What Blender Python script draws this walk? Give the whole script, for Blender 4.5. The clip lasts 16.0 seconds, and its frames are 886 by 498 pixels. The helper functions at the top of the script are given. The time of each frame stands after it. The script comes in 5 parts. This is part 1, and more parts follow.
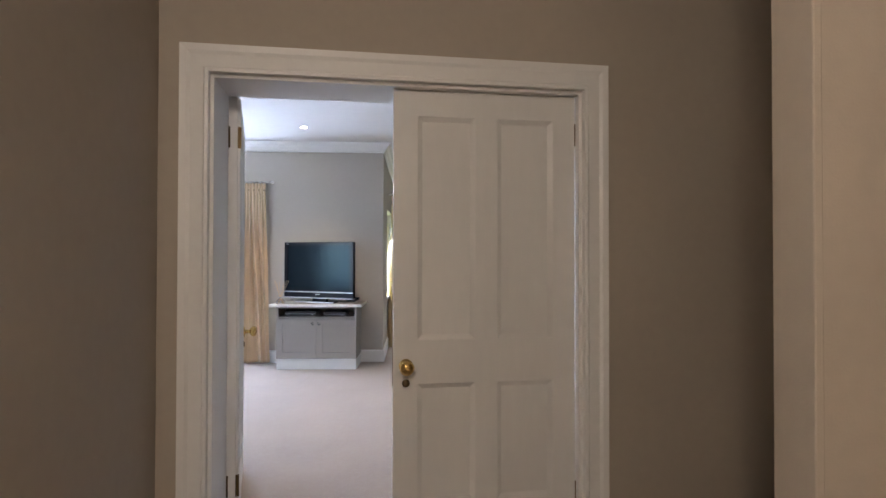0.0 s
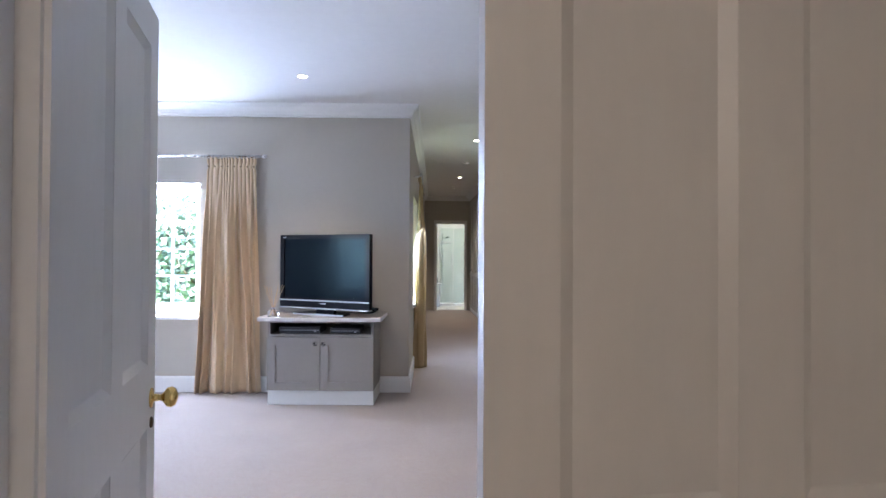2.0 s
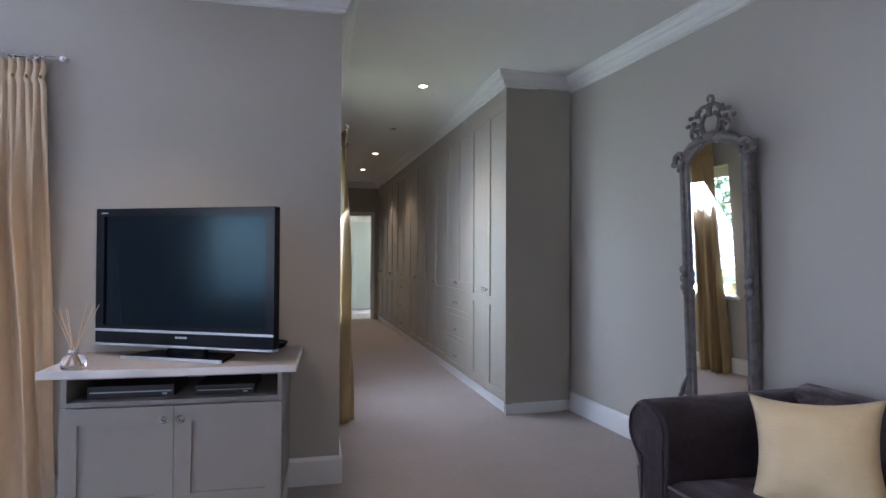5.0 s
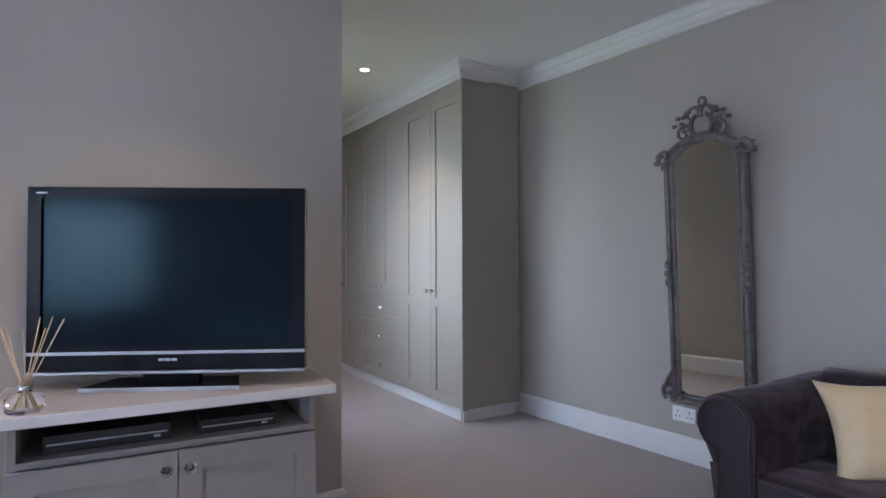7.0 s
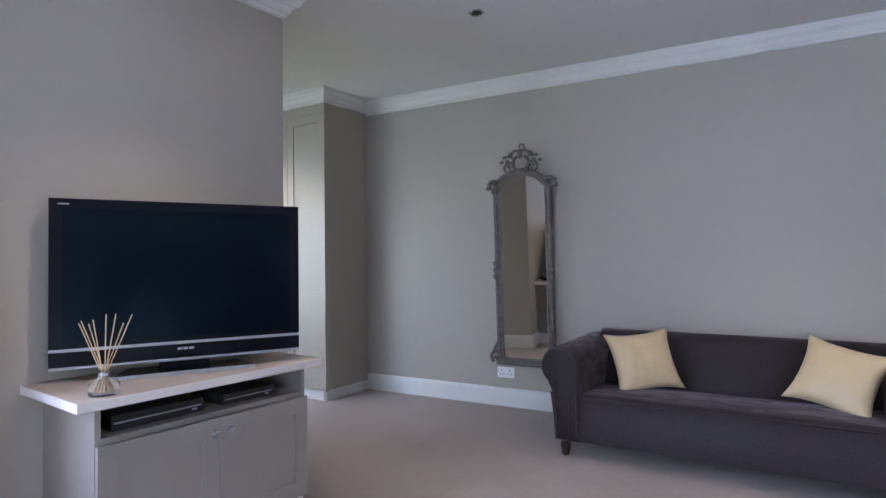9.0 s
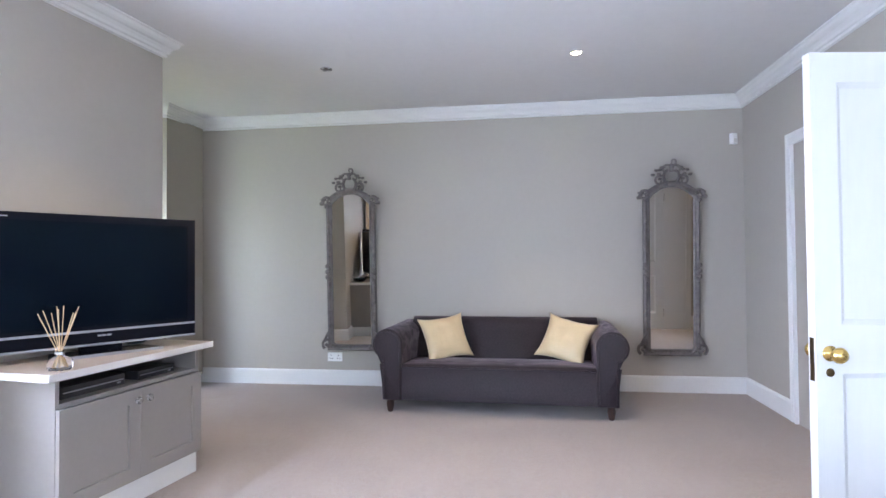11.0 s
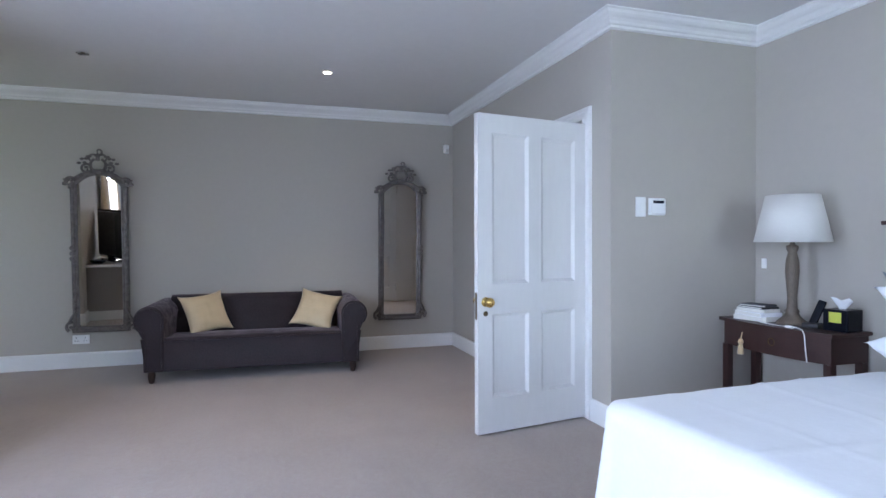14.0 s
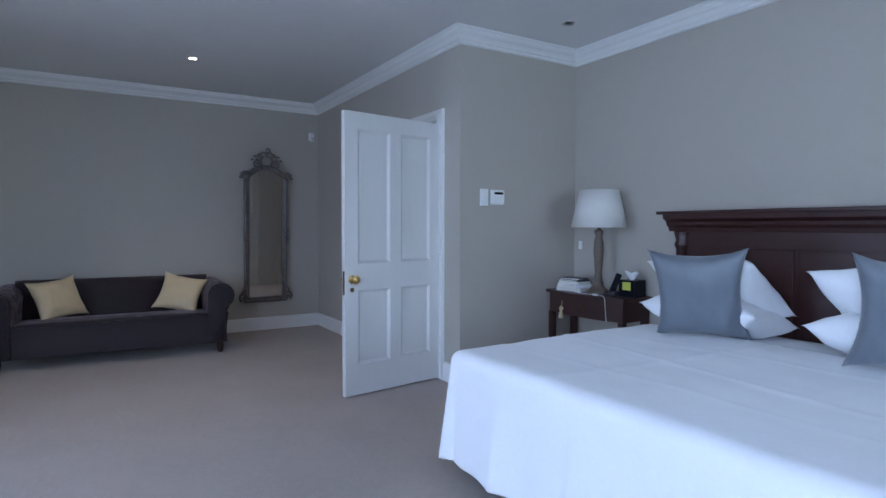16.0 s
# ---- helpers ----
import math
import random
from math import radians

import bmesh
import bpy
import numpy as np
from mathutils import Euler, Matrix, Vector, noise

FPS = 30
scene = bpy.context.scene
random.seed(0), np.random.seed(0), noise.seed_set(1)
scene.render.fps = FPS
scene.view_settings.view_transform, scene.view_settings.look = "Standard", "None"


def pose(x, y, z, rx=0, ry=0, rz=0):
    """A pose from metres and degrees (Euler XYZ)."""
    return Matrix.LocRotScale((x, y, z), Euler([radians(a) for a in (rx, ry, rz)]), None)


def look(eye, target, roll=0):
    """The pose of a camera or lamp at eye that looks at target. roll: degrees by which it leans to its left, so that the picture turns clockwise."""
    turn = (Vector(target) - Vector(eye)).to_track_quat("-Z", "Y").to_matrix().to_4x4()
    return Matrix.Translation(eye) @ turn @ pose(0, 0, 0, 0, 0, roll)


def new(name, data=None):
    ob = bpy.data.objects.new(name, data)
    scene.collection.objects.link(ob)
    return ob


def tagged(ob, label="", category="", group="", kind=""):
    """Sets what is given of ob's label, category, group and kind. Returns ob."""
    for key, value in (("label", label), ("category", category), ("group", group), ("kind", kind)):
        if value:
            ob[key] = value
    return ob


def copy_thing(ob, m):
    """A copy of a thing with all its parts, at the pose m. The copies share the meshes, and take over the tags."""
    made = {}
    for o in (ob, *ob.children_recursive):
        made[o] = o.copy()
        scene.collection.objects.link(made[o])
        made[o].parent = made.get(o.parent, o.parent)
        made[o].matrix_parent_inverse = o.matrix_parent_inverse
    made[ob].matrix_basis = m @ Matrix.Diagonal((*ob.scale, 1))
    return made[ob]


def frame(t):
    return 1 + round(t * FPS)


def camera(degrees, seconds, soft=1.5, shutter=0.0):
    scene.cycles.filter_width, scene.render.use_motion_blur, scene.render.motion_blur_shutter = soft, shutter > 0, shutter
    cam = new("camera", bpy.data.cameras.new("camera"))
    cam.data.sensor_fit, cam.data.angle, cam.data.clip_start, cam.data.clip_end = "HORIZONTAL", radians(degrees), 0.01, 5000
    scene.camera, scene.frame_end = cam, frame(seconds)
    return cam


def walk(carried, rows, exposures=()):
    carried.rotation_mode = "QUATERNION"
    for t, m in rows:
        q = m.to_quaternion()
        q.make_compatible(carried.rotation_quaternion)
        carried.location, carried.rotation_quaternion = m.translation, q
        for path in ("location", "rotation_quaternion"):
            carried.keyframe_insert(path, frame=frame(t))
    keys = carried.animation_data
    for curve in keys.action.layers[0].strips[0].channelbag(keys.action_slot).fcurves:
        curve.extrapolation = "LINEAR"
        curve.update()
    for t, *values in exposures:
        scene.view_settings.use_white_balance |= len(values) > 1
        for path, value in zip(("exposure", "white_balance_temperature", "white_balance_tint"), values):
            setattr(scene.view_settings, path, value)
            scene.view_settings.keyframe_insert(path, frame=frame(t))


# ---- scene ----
cam = camera(75.8, 16.0)
PATH = [
    (0, (0.34, -0.071, 1.305), (0.645, 1.905, 1.333), 0.1),
    (0.5, (0.343, 0.421, 1.306), (0.623, 2.401, 1.334), 0.1),
    (1, (0.333, 0.905, 1.303), (0.6, 2.887, 1.333), 0.1),
    (1.5, (0.326, 1.35, 1.29), (0.583, 3.333, 1.326), 0.2),
    (2, (0.36, 1.657, 1.295), (0.598, 3.642, 1.319), 0.3),
    (2.5, (0.352, 1.976, 1.315), (0.624, 3.957, 1.321), 0.6),
    (3, (0.330, 2.395, 1.285), (0.687, 4.363, 1.296), 0.7),
    (3.5, (0.218, 2.736, 1.281), (0.689, 4.68, 1.297), 0.5),
    (4, (0.242, 3.134, 1.273), (0.773, 5.062, 1.292), 0.5),
    (6.5, (-0.196, 4.555, 1.215), (0.789, 6.295, 1.26), -0.2),
    (7, (-0.5, 4.611, 1.206), (0.67, 6.232, 1.252), -0.2),
    (7.5, (-0.806, 4.647, 1.219), (0.548, 6.118, 1.262), -0.3),
    (8, (-1.101, 4.726, 1.216), (0.409, 6.036, 1.258), -0.5),
    (10.5, (-2.549, 4.7, 1.249), (-0.6, 5.148, 1.286), -0.4),
    (11, (-2.802, 4.699, 1.229), (-0.821, 4.976, 1.271), -0.5),
    (11.5, (-3.045, 4.698, 1.236), (-1.047, 4.786, 1.27), -0.5),
    (12, (-3.226, 4.684, 1.222), (-1.227, 4.612, 1.251), -0.4),
    (12.5, (-3.365, 4.731, 1.226), (-1.377, 4.519, 1.237), -0.4),
    (13, (-3.485, 4.767, 1.224), (-1.518, 4.404, 1.219), -0.3),
    (13.5, (-3.597, 4.779, 1.225), (-1.66, 4.28, 1.203), -0.3),
    (14, (-3.718, 4.846, 1.239), (-1.811, 4.244, 1.211), -0.2),
    (14.5, (-3.844, 4.925, 1.248), (-1.974, 4.216, 1.215), -0.1),
    (15, (-3.971, 5.006, 1.242), (-2.147, 4.185, 1.206), 0.0),
    (15.5, (-4.074, 5.045, 1.236), (-2.3, 4.123, 1.185), -0.0),
    (16, (-4.158, 5.059, 1.229), (-2.452, 4.019, 1.151), 0.1),
]
EXPOSURE = [(0.0, 4.15, 6350, 10), (1.5, 4.15, 6100, 10), (2.0, 4.05, 6000, 12), (3.0, 3.8, 5850, 13), (4.0, 3.65, 5900, 14), (6.5, 3.5, 6000, 15), (8.0, 3.5, 6000, 15), (10.5, 4.2, 6300, 13), (11.0, 4.32, 6350, 12), (12.5, 3.92, 6250, 11), (14.5, 3.2, 6000, 10), (16.0, 2.65, 5650, 8)]
walk(cam, [(t, look(eye, target, roll)) for t, eye, target, roll in PATH], EXPOSURE)

# ---- light ----
world = bpy.data.worlds.new("world")
scene.world = world
world.use_nodes = True
wn = world.node_tree.nodes
sky = wn.new("ShaderNodeTexSky")
sky.sky_type, sky.sun_disc = "NISHITA", False
sky.sun_elevation, sky.sun_rotation = radians(58), radians(150)
world.node_tree.links.new(sky.outputs[0], wn["Background"].inputs[0])
wn["Background"].inputs[1].default_value = 0.15


def lamp(name, kind, power, m, colour=(1, 1, 1), size=None, angle=None, spot=None):
    data = bpy.data.lights.new(name, kind)
    data.energy, data.color = power, colour
    if kind == "AREA":
        data.shape, data.size, data.size_y = "RECTANGLE", size[0], size[1]
    if angle is not None:
        data.angle = radians(angle)
    if spot:
        data.spot_size, data.spot_blend, data.shadow_soft_size = radians(spot), 0.6, 0.03
    ob = new(name, data)
    ob.matrix_world = m
    return ob


SUN_DIR = Vector((math.sin(radians(150)) * math.cos(radians(58)), math.cos(radians(150)) * math.cos(radians(58)), math.sin(radians(58))))
lamp("sun", "SUN", 5.0, look(SUN_DIR * 30, (0, 0, 0)), (1.0, 0.95, 0.88), angle=0.5)
DAY = (0.60, 0.72, 1.0)
# sky light in the window openings of the west wall and the passage, and in an unseen window added at the west end of
# the north wall
lamp("west_window_light", "AREA", 5.8, look((-7.26, 2.7, 1.35), (0, 2.7, 1.2)), DAY, (1.7, 1.6))
lamp("unseen_window_light", "AREA", 27, look((-5.5, 7.73, 1.4), (-5.5, 4.4, 0.0)), DAY, (1.4, 1.8))
# sky light at the head and sill of the curtained window
lamp("window_head_light", "AREA", 8.0, look((-1.81, 7.412, 1.955), (-1.8, 5.4, 0.0)), DAY, (1.0, 0.07))
lamp("window_sill_light", "AREA", 7.0, look((-1.81, 7.412, 0.79), (-1.8, 5.2, 2.72)), DAY, (1.0, 0.07))
lamp("passage_window_light", "AREA", 3.8, look((0.80, 8.74, 1.40), (2.1, 8.60, 0.4)), DAY, (1.2, 1.1))
lamp("passage_lawn_light", "AREA", 0.9, look((0.83, 8.74, 0.80), (1.9, 8.60, 1.6)), (0.85, 1.0, 0.55), (1.1, 0.10))
lamp("hall_lamp", "POINT", 5, pose(-0.1, -0.8, 2.5), (1.0, 0.85, 0.72)).data.shadow_soft_size = 0.2

# ---- materials ----


def mat(name, colour, rough=0.6, metal=0.0, var=0.06, scale=6.0, bump=0.0, bump_scale=120.0, grain=None, sheen=0.0, coat=0.0, spec=0.5, emit=None, rand=0.0):
    """A plain painted, woven or metal surface: colour varied at two scales, with fine relief."""
    m = bpy.data.materials.new(name)
    m.use_nodes = True
    n, ln = m.node_tree.nodes, m.node_tree.links
    b = n["Principled BSDF"]
    b.inputs["Roughness"].default_value, b.inputs["Metallic"].default_value = rough, metal
    b.inputs["Sheen Weight"].default_value, b.inputs["Coat Weight"].default_value = sheen, coat
    b.inputs["Specular IOR Level"].default_value = spec
    if sheen:
        b.inputs["Sheen Roughness"].default_value = 0.4
    co = n.new("ShaderNodeTexCoord")
    mp = n.new("ShaderNodeMapping")
    ln.new(co.outputs["Object"], mp.inputs["Vector"])
    mp.inputs["Scale"].default_value = grain or (1, 1, 1)
    a, c = n.new("ShaderNodeTexNoise"), n.new("ShaderNodeTexNoise")
    for t, sc, det in ((a, scale, 3), (c, scale * 14, 2)):
        t.inputs["Scale"].default_value, t.inputs["Detail"].default_value = sc, det
        ln.new(mp.outputs[0], t.inputs["Vector"])
    add = n.new("ShaderNodeMath")
    ln.new(a.outputs[0], add.inputs[0])
    ln.new(c.outputs[0], add.inputs[1])
    ramp = n.new("ShaderNodeMapRange")
    ramp.inputs[1].default_value, ramp.inputs[2].default_value = 0.65, 1.35
    ramp.inputs[3].default_value, ramp.inputs[4].default_value = 1 - var, 1 + var
    ln.new(add.outputs[0], ramp.inputs[0])
    mul = n.new("ShaderNodeVectorMath")
    mul.operation = "SCALE"
    mul.inputs[0].default_value = colour
    ln.new(ramp.outputs[0], mul.inputs["Scale"])
    ln.new(mul.outputs[0], b.inputs["Base Color"])
    rr = n.new("ShaderNodeMapRange")
    rr.inputs[1].default_value, rr.inputs[2].default_value = 0.3, 0.7
    rr.inputs[3].default_value, rr.inputs[4].default_value = rough * 0.85, min(1, rough * 1.15)
    ln.new(a.outputs[0], rr.inputs[0])
    if var > 0.001:
        ln.new(rr.outputs[0], b.inputs["Roughness"])
    if bump:
        d, bp = n.new("ShaderNodeTexNoise"), n.new("ShaderNodeBump")
        d.inputs["Scale"].default_value, d.inputs["Detail"].default_value = bump_scale, 3
        ln.new(mp.outputs[0], d.inputs["Vector"])
        bp.inputs["Strength"].default_value, bp.inputs["Distance"].default_value = bump, 0.004
        ln.new(d.outputs[0], bp.inputs["Height"])
        ln.new(bp.outputs[0], b.inputs["Normal"])
    if emit:
        b.inputs["Emission Color"].default_value, b.inputs["Emission Strength"].default_value = (*emit[0], 1), emit[1]
    return m


M_WALL = mat("greige_wall_paint", (0.43, 0.395, 0.345), 0.75, var=0.018, scale=1.5, bump=0.12, bump_scale=160, spec=0.3)
M_HALL = mat("hall_wall_paint", (0.40, 0.35, 0.29), 0.75, var=0.03, scale=1.5, bump=0.12, bump_scale=160, spec=0.3)
M_CEIL = mat("ceiling_paint", (0.72, 0.71, 0.70), 0.8, var=0.02, scale=1.2, bump=0.06, bump_scale=90, spec=0.3)
M_TRIM = mat("white_trim_paint", (0.73, 0.72, 0.70), 0.4, var=0.02, scale=3, bump=0.04, bump_scale=60)
M_DOOR = mat("white_door_paint", (0.67, 0.66, 0.64), 0.42, var=0.025, scale=2.5, bump=0.06, bump_scale=50, grain=(1, 1, 0.2))
M_CARPET = mat("taupe_carpet", (0.37, 0.31, 0.27), 0.95, var=0.10, scale=2.2, bump=0.9, bump_scale=420, spec=0.1, sheen=0.25)
M_UNIT = mat("grey_cabinet_paint", (0.28, 0.255, 0.235), 0.5, var=0.03, scale=3, bump=0.04, bump_scale=60)
M_WARD = mat("stone_wardrobe_paint", (0.36, 0.325, 0.27), 0.45, var=0.03, scale=3, bump=0.04, bump_scale=60)
M_TOP = mat("buff_laminate_worktop", (0.46, 0.38, 0.31), 0.45, var=0.08, scale=9, grain=(0.3, 2, 1))
M_EDGE = mat("pale_worktop_edging", (0.66, 0.64, 0.62), 0.45, var=0.03, scale=12)
M_BRASS = mat("polished_brass", (0.80, 0.56, 0.20), 0.22, 1.0, var=0.06, scale=30)
M_OLDBRASS = mat("aged_brass", (0.13, 0.09, 0.045), 0.5, 1.0, var=0.12, scale=40)
M_STEEL = mat("brushed_steel", (0.62, 0.62, 0.63), 0.28, 1.0, var=0.04, scale=40)
M_CURTAIN = mat("cream_silk_curtain", (0.64, 0.485, 0.32), 0.55, var=0.06, scale=3, bump=0.2, bump_scale=220, grain=(1, 1, 0.3), sheen=0.3)
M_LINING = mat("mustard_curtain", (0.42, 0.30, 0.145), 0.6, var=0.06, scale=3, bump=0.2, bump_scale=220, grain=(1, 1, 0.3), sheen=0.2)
M_TAPE = mat("heading_tape", (0.22, 0.16, 0.10), 0.8, var=0.1, scale=40)
M_VELVET = mat("aubergine_velvet", (0.021, 0.014, 0.017), 0.60, var=0.45, scale=5, bump=0.30, bump_scale=60, sheen=0.55, spec=0.3)
vn, vl = M_VELVET.node_tree.nodes, M_VELVET.node_tree.links
nap = vn.new("ShaderNodeTexNoise")
nap.inputs["Scale"].default_value, nap.inputs["Detail"].default_value, nap.inputs["Distortion"].default_value = 7.0, 4.0, 0.8
nap_range = vn.new("ShaderNodeMapRange")
nap_range.inputs[1].default_value, nap_range.inputs[2].default_value = 0.38, 0.62
nap_range.inputs[3].default_value, nap_range.inputs[4].default_value = 0.08, 0.48
vl.new(nap.outputs[0], nap_range.inputs[0])
vl.new(nap_range.outputs[0], vn["Principled BSDF"].inputs["Sheen Weight"])
vn["Principled BSDF"].inputs["Sheen Tint"].default_value = (0.86, 0.68, 0.74, 1)
M_SATIN = mat("champagne_satin", (0.60, 0.46, 0.27), 0.42, var=0.05, scale=5, bump=0.35, bump_scale=45, grain=(1, 1, 4), sheen=0.2)
M_SILVER = mat("silver_blue_satin", (0.15, 0.17, 0.20), 0.44, var=0.06, scale=5, bump=0.25, bump_scale=60, grain=(1, 1, 4), sheen=0.3)
M_LINEN = mat("white_cotton", (0.86, 0.865, 0.88), 0.8, var=0.02, scale=4, bump=0.25, bump_scale=25, sheen=0.2)
M_VALANCE = mat("charcoal_bed_base", (0.09, 0.09, 0.10), 0.9, var=0.1, scale=9, bump=0.3)
M_MAHOG = mat("dark_mahogany", (0.036, 0.012, 0.010), 0.38, var=0.22, scale=3, grain=(1, 4, 9), bump=0.03, coat=0.15)
M_WALNUT = mat("dark_turned_wood", (0.035, 0.018, 0.014), 0.35, var=0.2, scale=8)
M_LAMPWOOD = mat("weathered_lamp_wood", (0.13, 0.10, 0.075), 0.6, var=0.3, scale=14, grain=(1, 1, 0.2), bump=0.3, bump_scale=60)
M_SHADE = mat("ivory_lampshade", (0.64, 0.62, 0.58), 0.8, var=0.02, scale=5, bump=0.1, bump_scale=200)
M_FRAME = mat("antiqued_silver_wood", (0.155, 0.135, 0.125), 0.5, var=0.5, scale=22, bump=0.5, bump_scale=60, metal=0.25)
M_BLACK = mat("black_gloss_plastic", (0.006, 0.007, 0.011), 0.20, var=0.0, scale=20, spec=0.12)
M_MATTE = mat("black_matt_plastic", (0.02, 0.02, 0.022), 0.5, var=0.1, scale=20)
M_SCREEN = mat("lcd_screen", (0.002, 0.004, 0.008), 0.15, var=0.0, scale=4, spec=0.15)
M_SCREEN.node_tree.nodes["Principled BSDF"].inputs["Specular Tint"].default_value = (0.55, 0.85, 1.0, 1)
M_SILVERTRIM = mat("silver_plastic", (0.42, 0.43, 0.46), 0.35, 0.6, var=0.04, scale=20)
M_PLASTIC = mat("white_plastic", (0.82, 0.82, 0.80), 0.4, var=0.02, scale=10)
M_REED = mat("rattan_reed", (0.60, 0.42, 0.24), 0.7, var=0.15, scale=60)
M_BULB = mat("lit_downlight", (0.9, 0.9, 0.85), 0.4, emit=((1.0, 0.86, 0.66), 4.0))
M_UNLIT = mat("unlit_downlight", (0.05, 0.045, 0.04), 0.3, var=0.2, scale=30)
M_PAPER = mat("book_paper", (0.72, 0.70, 0.64), 0.8, var=0.08, scale=40)
M_TILE = mat("pale_wall_tile", (0.62, 0.61, 0.56), 0.25, var=0.06, scale=4)
M_TILEFLOOR = mat("cream_floor_tile", (0.58, 0.54, 0.48), 0.3, var=0.06, scale=4)
M_LEAF = mat("leaf_green", (0.12, 0.175, 0.13), 0.6, var=0.5, scale=2)
M_BARK = mat("tree_bark", (0.11, 0.08, 0.06), 0.9, var=0.3, scale=9, bump=0.8, bump_scale=20)
M_GRASS = mat("garden_lawn", (0.09, 0.15, 0.05), 0.9, var=0.35, scale=0.8, bump=0.8, bump_scale=30)
M_STUCCO = mat("outer_render", (0.70, 0.67, 0.60), 0.9, var=0.05, scale=3, bump=0.3, bump_scale=60)


def glass(name, colour=(1, 1, 1), rough=0.0, ior=1.45):
    m = bpy.data.materials.new(name)
    m.use_nodes = True
    b = m.node_tree.nodes["Principled BSDF"]
    b.inputs["Base Color"].default_value = (*colour, 1)
    b.inputs["Roughness"].default_value, b.inputs["IOR"].default_value, b.inputs["Transmission Weight"].default_value = rough, ior, 1.0
    return m


M_GLASS = glass("window_glass", (0.97, 0.99, 0.98), 0.0, 1.1)
M_CRYSTAL = glass("crystal", (0.95, 0.97, 1.0), 0.02, 1.5)
M_SHOWER = glass("shower_glass", (0.80, 0.88, 0.85), 0.0, 1.15)
M_MIRROR = mat("mirror_silvering", (0.88, 0.88, 0.86), 0.02, 1.0, var=0.0)

# ---- mesh helpers ----


def link(name, bm, material, parent=None, label="", smooth=False, m=None):
    data = bpy.data.meshes.new(name)
    bmesh.ops.recalc_face_normals(bm, faces=bm.faces)
    for f in bm.faces:
        f.smooth = smooth
    bm.to_mesh(data)
    bm.free()
    data.materials.append(material)
    ob = new(name, data)
    if parent:
        ob.parent = parent
    if m is not None:
        ob.matrix_world = m
    if label:
        ob["label"] = label
    return ob


def part(name, bm, material, parent, label="", smooth=False, m=None):
    ob = link(name, bm, material, parent, label, smooth)
    if m is not None:
        ob.matrix_basis = m
    return ob


def thing(name, m, label, category, group="", kind=""):
    ob = new(name)
    ob.empty_display_size = 0.1
    ob.matrix_world = m
    return tagged(ob, label, category, group, kind)


def structure(name, bm, material, label, category="", smooth=False):
    return tagged(link(name, bm, material, None, "", smooth), label, category, "", "structure")


def boxes(*specs, bevel=0.0, seg=2):
    """One bmesh of boxes, each (x0, x1, y0, y1, z0, z1)."""
    bm = bmesh.new()
    for x0, x1, y0, y1, z0, z1 in specs:
        vs = [bm.verts.new(p) for p in ((x0, y0, z0), (x1, y0, z0), (x1, y1, z0), (x0, y1, z0), (x0, y0, z1), (x1, y0, z1), (x1, y1, z1), (x0, y1, z1))]
        for f in ((3, 2, 1, 0), (4, 5, 6, 7), (0, 1, 5, 4), (1, 2, 6, 5), (2, 3, 7, 6), (3, 0, 4, 7)):
            bm.faces.new([vs[i] for i in f])
    if bevel:
        bmesh.ops.bevel(bm, geom=bm.edges[:], offset=bevel, segments=seg, profile=0.6, affect="EDGES")
    return bm


def lathe(profile, n=24, bm=None, centre=(0, 0, 0), caps=True):
    """Turned solid round z from (radius, height) pairs."""
    bm = bm or bmesh.new()
    rings = []
    for r, z in profile:
        rings.append([bm.verts.new((centre[0] + r * math.cos(2 * math.pi * i / n), centre[1] + r * math.sin(2 * math.pi * i / n), centre[2] + z)) for i in range(n)])
    for a, b in zip(rings, rings[1:]):
        for i in range(n):
            bm.faces.new((a[i], a[(i + 1) % n], b[(i + 1) % n], b[i]))
    if caps:
        bm.faces.new(rings[0][::-1])
        bm.faces.new(rings[-1])
    return bm


def tube(points, radii, n=8, bm=None):
    bm = bm or bmesh.new()
    pts = [Vector(p) for p in points]
    if not hasattr(radii, "__len__"):
        radii = [radii] * len(pts)
    rings, up = [], None
    for i, p in enumerate(pts):
        d = (pts[min(i + 1, len(pts) - 1)] - pts[max(i - 1, 0)]).normalized()
        if up is None:
            up = d.orthogonal().normalized()
        side = d.cross(up).normalized()
        up = side.cross(d).normalized()
        rings.append([bm.verts.new(p + radii[i] * (math.cos(2 * math.pi * k / n) * up + math.sin(2 * math.pi * k / n) * side)) for k in range(n)])
    for a, b in zip(rings, rings[1:]):
        for k in range(n):
            bm.faces.new((a[k], a[(k + 1) % n], b[(k + 1) % n], b[k]))
    bm.faces.new(rings[0][::-1])
    bm.faces.new(rings[-1])
    return bm


def blob(bm, c, r, u=10, v=6):
    """An ellipsoid added to bm: centre c, radii r."""
    m = Matrix.Translation(c) @ Matrix.Diagonal((*r, 1))
    bmesh.ops.create_uvsphere(bm, u_segments=u, v_segments=v, radius=1, matrix=m)
    return bm


